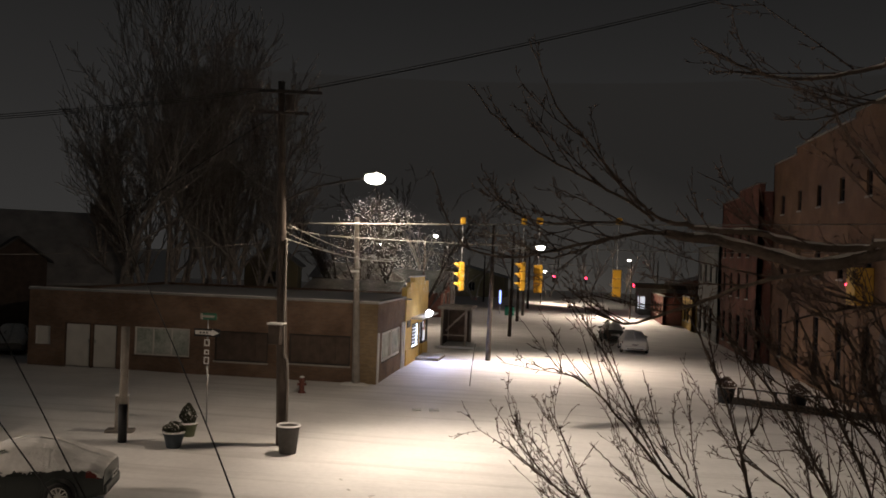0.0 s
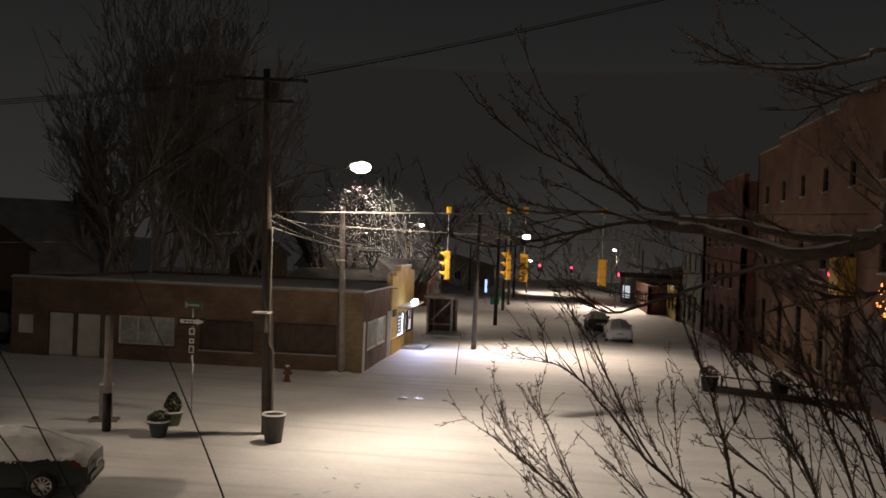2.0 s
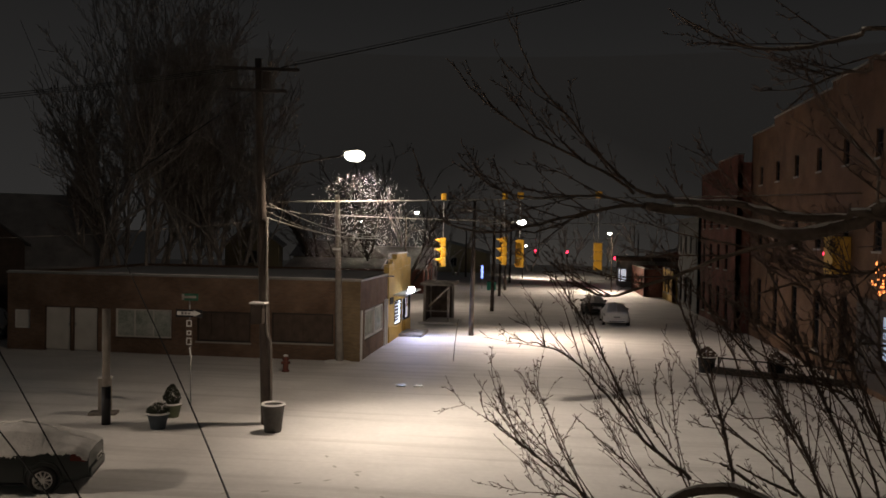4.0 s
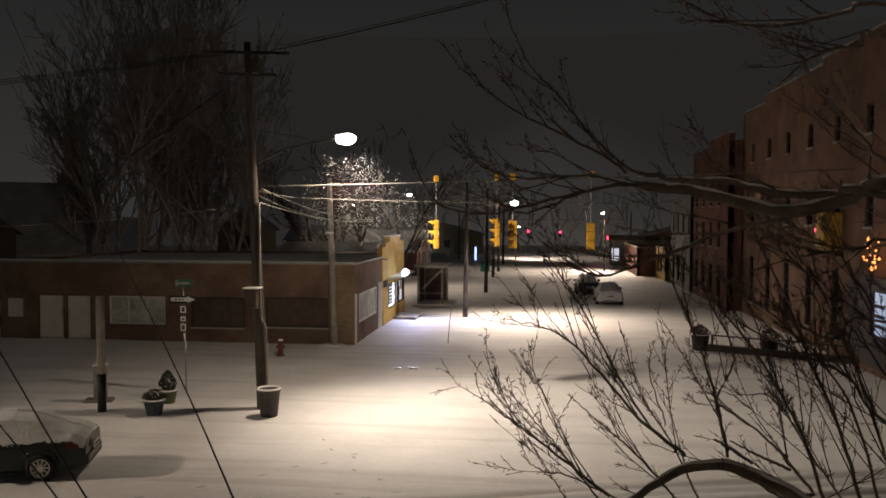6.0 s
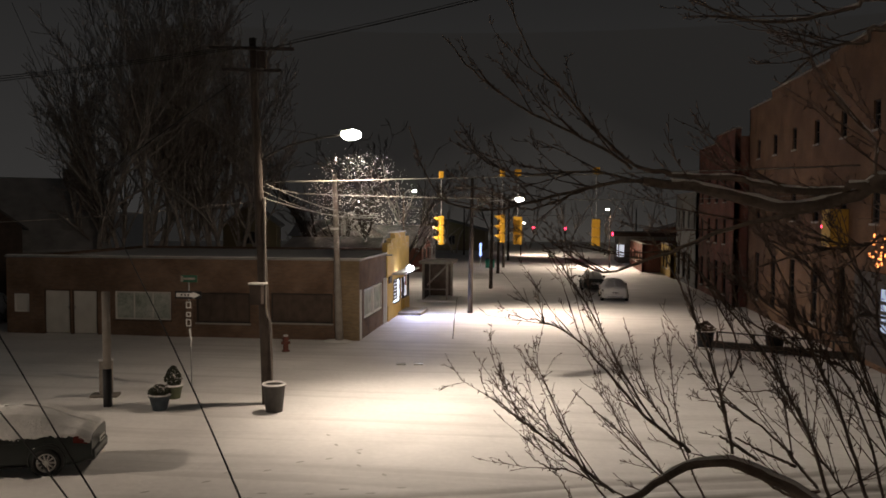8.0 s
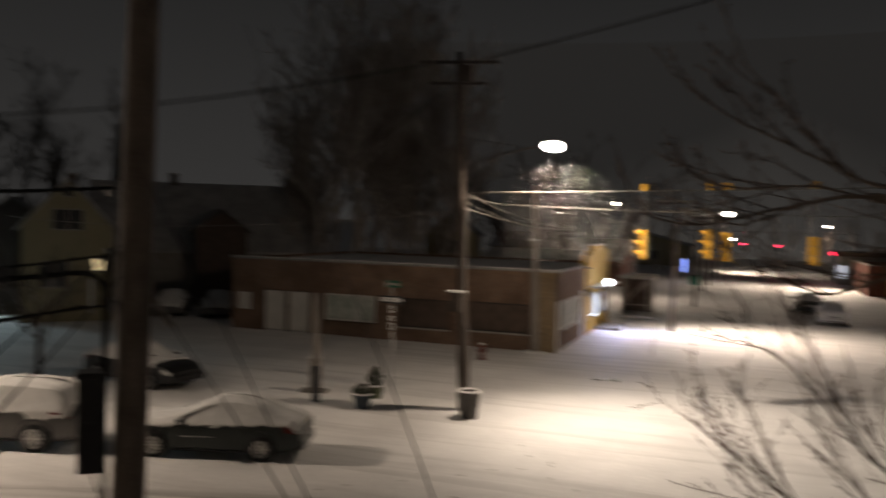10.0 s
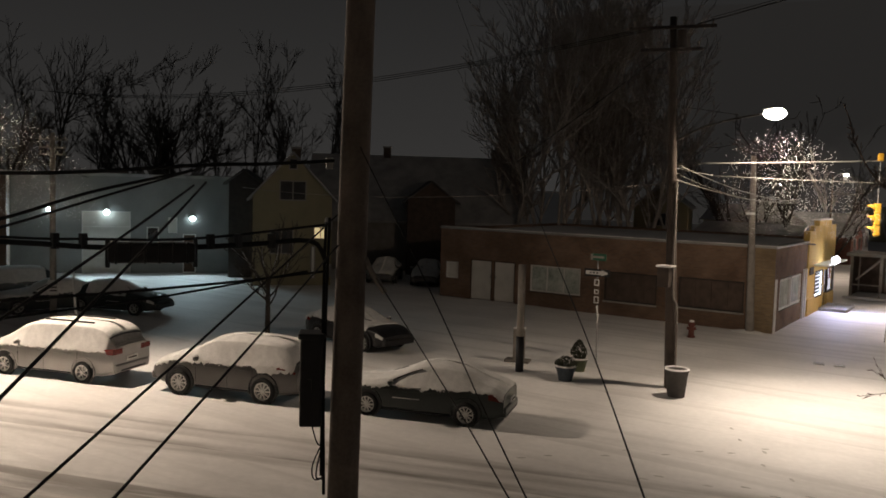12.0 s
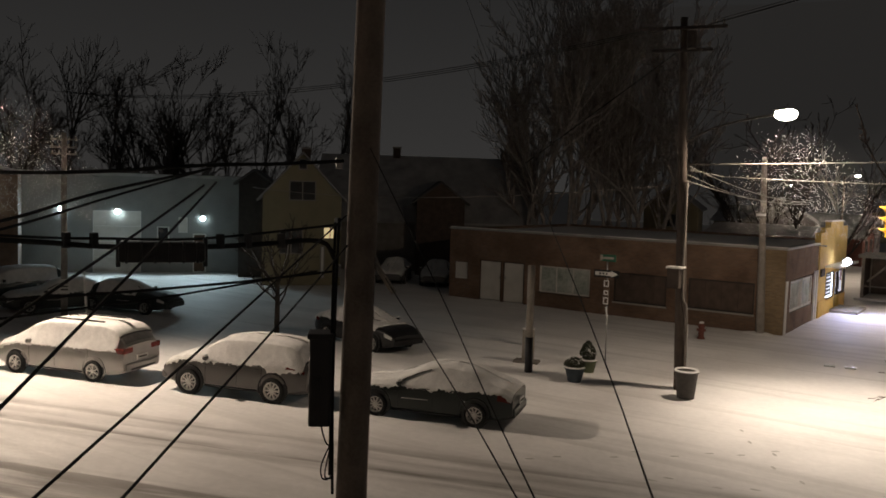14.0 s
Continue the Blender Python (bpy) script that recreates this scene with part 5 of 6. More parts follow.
brick_block("ochre_building", 12.2, 85.0, 92.0, 3.2, YELLOW_WALL, "low ochre building down the street", [(0.8, 2.3, 1.5)], 2.4, 1.0, depth=9)
brick_block("brick_building", 10.3, 92.5, 106.0, 3.0, BRICK_RED, "low dark brick building at the end of the street", [(0.9, 2.2, 1.4)], 3.0, 1.5, depth=12)

# lit bar front at the southern end of the orange building
bar = thing("bar_front", (13.45, 36.0, 0), 0, "bar window with red string lights and lit display", "shop front")
box("panel", (-0.1, 0.03, -1.6, 2.6, 0.3, 4.0), DARKTRIM, bar)
w = box("window", (-0.14, -0.1, -1.5, -0.5, 1.7, 3.4), G_BAR, bar, "bluish white lit window")
for k in range(3):
    box("shelf", (-0.17, -0.14, -1.5, -0.5, 2.0 + k * 0.4, 2.14 + k * 0.4), BLACK, w)
rng = np.random.default_rng(8)
for k in range(26):
    bm = bmesh.new()
    add_ball(bm, (-0.25 - rng.uniform(0, 0.2), rng.uniform(-1.4, 0.3), 4.2 + rng.uniform(0, 1.5)), 0.045, 0.045, 0.045, 8)
    part("string_bulb", bm, G_ORANGE, bar, "small orange bulb", True)
s = thing("hanging_sign", (13.1, 40.5, 0), 0, "yellow hanging shop sign on the brick front", "sign")
box("board", (-0.4, 0.4, -0.6, 0.6, 4.9, 6.6), OCHRE, s, "", 0.03)
box("bracket", (0.3, 0.42, -0.03, 0.03, 6.6, 6.7), BLACK, s)
bm = bmesh.new()
add_ball(bm, (-0.3, 0.75, 5.8), 0.1, 0.1, 0.1, 8)
part("lamp", bm, G_RED, s, "small red lamp", True)

# low barrier with tubs before the brick building
for x, y in ((7.65, 41.6), (10.6, 40.6)):
    p = tapered_pot("tub_planter", (x, y, 0), 0.34, 0.42, 0.75, BLACK, "dark round tub with bare shrubs")
    raw("shrub", *foliage(int(x * 10), 0.5, 0.55, 0.65, 320, 0.08), TWIG, p, smooth=False)
f = thing("low_barrier", (7.9, 41.5, 0), math.degrees(math.atan2(-3.4, 6.7)), "low dark barrier with a rail along the snowy forecourt", "barrier")
box("kerb", (0.0, 7.4, -0.18, 0.18, -0.05, 0.3), DARKTRIM, f, "", 0.04)
for k in range(5):
    box("post", (0.3 + k * 1.7 - 0.04, 0.3 + k * 1.7 + 0.04, -0.04, 0.04, 0.3, 0.72), BLACK, f)
box("rail", (0.26, 7.14, -0.03, 0.03, 0.72, 0.78), BLACK, f)

# ---- the far end of the street ----
for x in (-1.8, 2.85):
    s = thing("traffic_signal", (x, 125.0, 3.6), 0, "distant traffic signal showing red", "traffic signal", "distant traffic signals")
    box("housing", (-0.17, 0.17, -0.13, 0.13, -0.35, 0.68), BLACK, s, "", 0.03)
    bm = bmesh.new()
    add_ball(bm, (0, -0.16, 0.48), 0.2, 0.06, 0.2, 12)
    part("lens", bm, G_RED, s, "glowing red lens", True)
    cyl("hanger", (0, 0, 0.68), 0.02, 0.02, 1.62, STEEL, s, seg=6)
for x in (-12, 13):
    street_pole("utility_pole", (x, 125, 0), 7.0, 0.15, POLE, "dark pole carrying the distant span wire")
cable("span_wire", [sag((-12, 125, 5.92), (13, 125, 5.92), 0.02)], 0.035, WIRE, "span wire over the distant crossing")
st = thing("filling_station", (9.2, 109.5, 0), 0, "small brightly lit store at the end of the street", "building")
box("wall", (0, 7, 0, 6, -0.1, 3.4), GREY_SIDING, st)
box("window", (-0.04, 0.0, 0.3, 1.6, 0.8, 2.3), G_SHOPWIN, st, "lit shop window")
box("window", (0.15, 0.7, -0.05, -0.01, 0.8, 2.3), G_SHOPWIN, st, "lit shop window")
box("canopy", (-0.6, 7.2, -0.6, 6.2, 3.4, 3.9), BROWN, st, "", 0.05)
box("lit_sign", (-0.64, -0.6, 0.5, 2.0, 3.45, 3.85), G_RED, st, "small red sign")
b = thing("street_sign", (-7.6, 99.6, 0), 0, "small blue lit sign beside the street", "sign")
cyl("post", (0, 0, 0), 0.05, 0.05, 1.3, STEEL, b, seg=8)
box("panel", (-0.12, 0.12, -0.06, 0.06, 1.2, 2.7), G_BLUE, b, "blue glowing panel", 0.02)
bin_ = thing("waste_bin", (-6.3, 97.0, 0), 0, "green waste bin beside the street", "bin")
box("body", (-0.5, 0.5, -0.4, 0.4, 0, 1.0), material("bin_green", (0.03, 0.3, 0.22), 0.5), bin_, "", 0.05)
box("lid", (-0.53, 0.53, -0.43, 0.43, 1.0, 1.1), BLACK, bin_, "", 0.03)


def house(name, at, turn, w, d, eave, ridge, walls, roof, label, windows=(), chimneys=(), over=0.35):
    """A gabled house: its gable of width w faces local -y, the ridge runs back along y."""
    h = thing(name, at, turn, label, "house")
    bm = bmesh.new()
    pts = [(-w / 2, -0.1), (w / 2, -0.1), (w / 2, eave), (0, ridge), (-w / 2, eave)]
    f = [bm.verts.new((x, 0, z)) for x, z in pts]
    r = [bm.verts.new((x, d, z)) for x, z in pts]
    bm.faces.new(f)
    bm.faces.new(r[::-1])
    for k in range(5):
        bm.faces.new((f[k], r[k], r[(k + 1) % 5], f[(k + 1) % 5]))
    part("wall", bm, walls, h)
    slope = (ridge - eave) / (w / 2)
    for side in (-1, 1):
        bm = bmesh.new()
        v = []
        for y in (-over, d + over):
            for x, z in ((0, ridge), (side * (w / 2 + over), eave - over * slope)):
                v += [bm.verts.new((x, y, z + 0.02)), bm.verts.new((x, y, z + 0.16))]
        for q in ((0, 2, 6, 4), (1, 5, 7, 3), (0, 1, 3, 2), (4, 6, 7, 5), (2, 3, 7, 6), (0, 4, 5, 1)):
            bm.faces.new([v[i] for i in q])
        part("roof", bm, roof, h)
    for x0, x1, lo, hi, mat, bars in windows:
        wi = box("window", (x0, x1, -0.05, -0.01, lo, hi), mat, h)
        bm = bmesh.new()
        for q in ((x0 - 0.07, x0, lo - 0.07, hi + 0.07), (x1, x1 + 0.07, lo - 0.07, hi + 0.07), (x0, x1, hi, hi + 0.07), (x0, x1, lo - 0.07, lo)):
            add_box(bm, q[0], q[1], -0.08, -0.005, q[2], q[3])
        for k in range(1, bars):
            xm = x0 + (x1 - x0) * k / bars
            add_box(bm, xm - 0.03, xm + 0.03, -0.075, -0.052, lo, hi)
        part("window_frame", bm, GREY_SIDING, wi)
    for x, y in chimneys:
        zc = ridge - abs(x) * slope
        c = box("chimney", (x - 0.3, x + 0.3, y - 0.3, y + 0.3, zc - 0.3, zc + 0.75), BOARD, h)
        box("chimney_cap", (x - 0.36, x + 0.36, y - 0.36, y + 0.36, zc + 0.75, zc + 0.87), CONCRETE, c)
    return h


# the cream gabled house beyond the car park
gable = math.degrees(math.atan2(3.35, 3.44))
house("gabled_house", (-36.93, 37.93, 0), gable, 4.8, 9.0, 5.5, 8.1, CREAM, SHINGLE, "cream house with a steep gable facing the car park",
      [(-0.75, 0.75, 5.3, 6.4, GLASS_DARK, 2), (-0.2, 0.2, 7.2, 7.75, GLASS_DARK, 1), (-1.3, 0.0, 2.0, 3.4, GLASS_DARK, 2), (1.35, 2.1, 2.95, 3.6, G_WINDOW, 2), (1.2, 1.35, 0.5, 2.4, WHITE, 1)], ((0.2, 6.5),))
# long dark house behind
house("long_house", (-34.5, 61.0, 0), 126, 13.0, 16.0, 3.9, 8.6, GREY_SIDING, TAR, "long dark house with a broad low roof and chimneys", [(-4, -2.5, 1, 2.6, GLASS_DARK, 2)], ((0.0, 1.6), (0.0, 10.4)), 0.5)
house("dormer_house", (-34.6, 49.5, 0), 38, 3.4, 7.0, 5.3, 6.6, BOARD, TAR_DARK, "dark dormer house beside the long roof")
house("small_house", (-25.3, 70.4, 0), 15, 4.5, 8.0, 5.2, 6.9, CREAM, SHINGLE, "pale house glimpsed behind the shop roof", [(-0.5, 0.5, 3.6, 4.6, GLASS_DARK, 2)])
# its window looks lit only through the cream colour of the pane
house("small_house", (-18.0, 76.4, 0), 10, 6.0, 8.0, 4.2, 6.2, GREY_SIDING, SHINGLE, "dark house behind the shop with a window coloured pale as if lit", [(-2.6, -1.8, 3.2, 4.1, CREAM, 1)])

# pale block building with wall lamps
bw = thing("block_building", (0, 0, 0), 0, "long pale block building with three glaring wall lamps", "building")
B0, B1 = (-60.0, 21.2), (-44.6, 39.95)
L = math.hypot(B1[0] - B0[0], B1[1] - B0[1])
bd = ((B1[0] - B0[0]) / L, (B1[1] - B0[1]) / L)
along = lambda x, y: (x - B0[0]) * bd[0] + (y - B0[1]) * bd[1]
g0, g1 = along(-50.46, 32.38), along(-48.76, 34.89)
doors = [(g0, g1, 0.0, 4.1), (along(-48.12, 35.67), along(-47.6, 36.25), 2.2, 3.1), (along(-47.33, 36.79), along(-46.92, 37.22), 2.7, 3.75), (along(-46.7, 37.5), along(-46.15, 38.15), 0.0, 2.65)]
wall("front_wall", B0, B1, -0.1, 6.4, 0.3, doors, BLUEWALL, bw)
wall("end_wall", B1, (B1[0] - 7, B1[1] + 6), -0.1, 6.4, 0.3, [], BLUEWALL, bw)
wall("back_wall", (B1[0] - 7, B1[1] + 6), (B0[0] - 7, B0[1] + 6), -0.1, 6.4, 0.3, [], BLUEWALL, bw)
for hole, mat, lab in zip(doors, (PANEL, GLASS_DARK, PANEL, BROWN), ("pale roller door", "", "", "brown door")):
    wall_window(B0, B1, hole, bw, mat, WHITE, lab, (1, 4 if hole[3] > 4 else 1), False)
turn_b = Matrix.Rotation(math.atan2(bd[1], bd[0]), 4, "Z")
for x, y, z in ((-51.45, 30.75, 4.15), (-49.5, 33.6, 4.05), (-46.2, 37.9, 3.7)):
    q = along(x, y)
    c = Vector((B0[0] + bd[0] * q, B0[1] + bd[1] * q, z))
    bm = bmesh.new()
    add_box(bm, -0.14, 0.14, -0.22, 0.0, 0.1, 0.24, 0.03)
    bm.transform(Matrix.Translation(c) @ turn_b)
    l_ = part("wall_lamp", bm, STEEL, bw)
    bm = bmesh.new()
    add_ball(bm, (0, -0.2, 0.0), 0.2, 0.12, 0.17, 10)
    bm.transform(Matrix.Translation(c) @ turn_b)
    part("bulb", bm, G_CYAN, l_, "glaring cold white lamp", True)
roof_ = raw("roof", [(B0[0], B0[1], 6.4), (B1[0], B1[1], 6.4), (B1[0] - 7, B1[1] + 6, 6.4), (B0[0] - 7, B0[1] + 6, 6.4), (B0[0], B0[1], 6.6), (B1[0], B1[1], 6.6), (B1[0] - 7, B1[1] + 6, 6.6), (B0[0] - 7, B0[1] + 6, 6.6)],
            [(3, 2, 1, 0), (4, 5, 6, 7), (0, 1, 5, 4), (1, 2, 6, 5), (2, 3, 7, 6), (3, 0, 4, 7)], TAR, bw, smooth=False)
house("dark_shed", (-42.0, 38.6, 0), gable, 1.9, 8.0, 6.3, 7.0, DARKTRIM, TAR_DARK, "narrow dark shed between house and block building")
house("brick_house", (-47.0, 22.6, 0), 60, 5.2, 8.0, 6.4, 6.9, BRICK_BROWN, TAR, "brick house at the edge of the car park")

wp = thing("utility_pole", (-35.57, 21.45, 0), 62, "pale wooden utility pole with crossarms in the car park", "pole")
tubes("shaft", [([(0, 0, -0.2), (0, 0, 4), (0.0, 0, 8.25)], (0.15, 0.13, 0.11))], POLE_GREY, wp, sides=12)
for z in (7.95, 7.6, 7.3):
    a = box("crossarm", (-0.55, 0.55, -0.05, 0.05, z - 0.04, z + 0.04), POLE_GREY, wp)
    for k in (-0.48, -0.2, 0.2, 0.48):
        cyl("insulator", (k, 0, z + 0.04), 0.04, 0.03, 0.12, CONCRETE, a, seg=8)
n_ = box("notice", (-0.22, 0.22, -0.17, -0.14, 1.05, 1.7), WHITE, wp, "small white notice")
for k in range(3):
    box("notice_bar", (-0.15, 0.15, -0.178, -0.171, 1.2 + k * 0.15, 1.26 + k * 0.15), DARKTRIM, n_)
cable("power_line", [sag((-35.8, 21.4, 7.7), (-46, 30, 6.3), 0.3), sag((-35.5, 21.5, 8.0), (-62.0, 12.0, 8.0), 0.6)], 0.014, CABLE, "thin wire from the car park pole")
p = thing("leaning_post", (-31.3, 19.9, 0), 0, "thin white post leaning beside the minivan", "post")
tubes("rod", [([(0, 0, -0.1), (-0.45, 0.1, 2.6)], 0.05)], WHITE, p, sides=8)

# timber frame of a porch beside the far pavement
p = thing("timber_porch", (-7.6, 59.5, 0), 0, "weathered timber porch beside the far pavement", "porch")
for x, y in ((-1.0, 0), (0.7, 0), (-1.0, 3), (0.7, 3)):
    box("post", (x - 0.08, x + 0.08, y - 0.08, y + 0.08, -0.1, 2.7), POLE_GREY, p)
box("roof", (-1.3, 1.1, -0.3, 3.3, 2.7, 2.9), POLE_GREY, p, "snow-dusted porch roof", 0.03)
tubes("brace", [([(0.7, -0.1, 2.6), (-0.7, -0.1, 1.2)], 0.07)], POLE_GREY, p, sides=6)
box("back_panel", (-1.0, 0.62, 3.1, 3.18, 0.14, 2.7), BOARD, p, "dark boarded porch wall")
for k in range(9):
    box("side_board", (-1.06, -1.0, 0.1 + k * 0.33, 0.1 + k * 0.33 + 0.31, 0.14, 2.7), BOARD, p)
box("rail", (-0.92, 0.62, -0.03, 0.03, 0.85, 0.93), POLE_GREY, p)
box("deck", (-1.4, 1.4, -0.4, 3.4, -0.05, 0.14), SNOW, p, "snowy deck", 0.02)
house("narrow_house", (-11.5, 58.5, 0), 90, 9.0, 6.0, 3.3, 4.4, GREY_SIDING, TAR, "dark house behind the timber porch")


# ---- trees ----
def bare_tree(name, at, seed, height, stems, spread, label, mat=BARK_FAR, kids=(7, 5, 3), r=0.16, group="", lean=0.3, spray=0.62, twigs=None):
    rng = np.random.default_rng(seed)
    t = thing(name, at, 0, label, "tree", group)
    thick, thin = [], []
    for k in range(stems):
        w = 2 * math.pi * k / max(stems, 1) + rng.uniform(0, 0.8)
        way = (math.cos(w) * lean, math.sin(w) * lean, 1)
        base = (math.cos(w) * spread * 0.25, math.sin(w) * spread * 0.25, -0.2) if stems > 1 else (0, 0, -0.2)
        out = grow(rng, base, way, height * rng.uniform(0.75, 1.0), r * rng.uniform(0.7, 1.1), 0, [], 0.3, 0.5, kids, spray, 0.42)
        for pts, rad in out:
            (thick if rad[0] > 0.045 else thin).append((pts, np.maximum(rad, 0.019)))
    tubes("trunk", thick, mat, t, sides=7)
    tubes("crown", thin, twigs or BARK_TWIG, t, "bare branching crown", sides=3)
    return t


# the haze over these crowns is put into their pale bark colour
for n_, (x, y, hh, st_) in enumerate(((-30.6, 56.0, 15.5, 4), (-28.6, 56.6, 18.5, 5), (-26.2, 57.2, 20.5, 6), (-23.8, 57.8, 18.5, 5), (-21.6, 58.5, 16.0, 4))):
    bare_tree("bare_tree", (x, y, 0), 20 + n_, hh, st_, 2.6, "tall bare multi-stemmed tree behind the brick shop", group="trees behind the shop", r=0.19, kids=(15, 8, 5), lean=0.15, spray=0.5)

for n_, (x, y, hh) in enumerate(((-74, 42, 15.5), (-70, 46, 15), (-66.5, 49.5, 14.5), (-63, 53, 13.5), (-58, 62, 18), (-70, 36, 14), (-60, 57, 12.5), (-80, 38, 15), (-68, 52, 14), (-64, 48, 13))):
    bare_tree("bare_tree", (x, y, 0), 40 + n_, hh, 2, 1.0, "dark bare tree behind the block building", BARK_DARK, group="trees behind the block building", r=0.2, kids=(14, 9, 5), twigs=BARK_DARK)


for n_, (x, y, hh) in enumerate(((-11.4, 58.5, 10.5), (-14.5, 61.0, 11.0), (-17.0, 66.0, 11.5))):
    bare_tree("bare_tree", (x, y, 0), 160 + n_, hh, 2, 1.0, "bare twiggy tree behind the shops", BARK_DARK, group="trees behind the shops", kids=(10, 6, 4), twigs=BARK_DARK)
bare_tree("bare_tree", (-47.5, 19.5, 0), 171, 11.0, 2, 1.0, "bare twiggy tree at the edge of the car park", kids=(10, 6, 4))


def lit_flakes(name, lamp, drift, radius, count, seed, label):
    """Snow falling in the light of a lamp: a ragged dome below it that thins outward."""
    rng = np.random.default_rng(seed)
    v, f = [], []
    for _ in range(count):
        low = 0.1 + radius * rng.uniform(0, 1) ** 0.6
        wide, w = radius * 0.8 * math.sqrt((low + 0.35) / radius) * math.sqrt(rng.uniform(0, 1)), rng.uniform(0, 6.283)
        c = np.array(lamp) + np.array([wide * math.cos(w), wide * math.sin(w), -low]) + np.array(drift) * low / radius + rng.normal(0, 0.12, 3)
        a = np.array([0.25, 0.1, -1]) + rng.normal(0, 0.45, 3)
        a /= np.linalg.norm(a)
        b = np.cross(a, rng.normal(0, 1, 3))
        b /= np.linalg.norm(b)
        g = np.cross(a, b)
        e, w = rng.uniform(0.010, 0.020), rng.uniform(0.005, 0.009)
        k = len(v)
        v += [c - a * e, c + b * w, c + g * w, c - b * w, c - g * w, c + a * e]
        f += [(k, k + 1, k + 2), (k, k + 2, k + 3), (k, k + 3, k + 4), (k, k + 4, k + 1), (k + 5, k + 2, k + 1), (k + 5, k + 3, k + 2), (k + 5, k + 4, k + 3), (k + 5, k + 1, k + 4)]
    return tagged(raw(name, v, f, SNOW, None, smooth=False), label, "snowflakes", kind="stuff")


lit_flakes("falling_snow", (-6.35, 27.5, 8.5), (0.9, 0.3, 0.0), 3.2, 2600, 3, "snowflakes falling through the light of the street lamp")
lit_flakes("falling_snow", (-27.7, 14.2, 9.1), (0.8, 0.3, 0.0), 4.0, 3000, 4, "snowflakes falling through the light of the street lamp")


def young_tree():
    rng = np.random.default_rng(91)
    t = thing("young_tree", (-25.8, 25.1, 0), 0, "young bare street tree with snowy twigs", "tree")
    tubes("trunk", [([(0, 0, -0.2), (0.01, 0, 0.7), (0.0, 0.02, 1.4), (0.03, 0, 2.0), (0.02, 0, 2.5)], (0.12, 0.11, 0.1, 0.075, 0.05))], BARK_DARK, t, sides=9)
    for k in range(11):
        w = k * 2.4 + rng.uniform(-0.3, 0.3)
        z = 1.1 + 1.3 * k / 10
        out = grow(rng, (0.01, 0, z), (math.cos(w) * 0.95, math.sin(w) * 0.95, 0.55 + 0.06 * k), rng.uniform(1.9, 2.7), 0.046, 0, [], 0.35, 0.45, (6, 3), 0.75, 0.45)
        out = [(p, np.maximum(r, 0.011)) for p, r in out]
        limb = tubes("limb", out, BARK_DARK, t, "bare snow-dusted limb", sides=5)
        p, r = out[0]
        tubes("snow_line", [(p[1:] + np.array([0, 0, 0.014]), r[1:] * 0.75)], SNOW, limb, "thin snow on the limb", sides=5)


young_tree()
for n_, (x, y) in enumerate(((-8, 140), (-3, 150), (4, 148), (9, 138), (14, 128), (-14, 130), (-18, 110), (20, 118))):
    bare_tree("bare_tree", (x, y, 0), 100 + n_, 10, 2, 1.0, "distant bare tree beyond the crossing", group="distant trees", r=0.2, kids=(8, 5, 3))
for n_, (x, y, w, h) in enumerate(((-24, 112, 9, 5.0), (-13, 92, 7, 4.2), (-14, 104, 7, 4.5), (-17, 140, 14, 5.0), (24, 140, 14, 5.0))):
    house("distant_house", (x, y, 0), 0 if y > 130 else 90, w, 9, h * 0.65, h, (CREAM, BRICK_RED, BLUEWALL)[n_ % 3], SHINGLE, "dim distant house at the end of the street", [(-2, -1, 1.0, 2.4, GLASS_DARK, 2), (1, 2, 1.0, 2.4, GLASS_DARK, 2)])


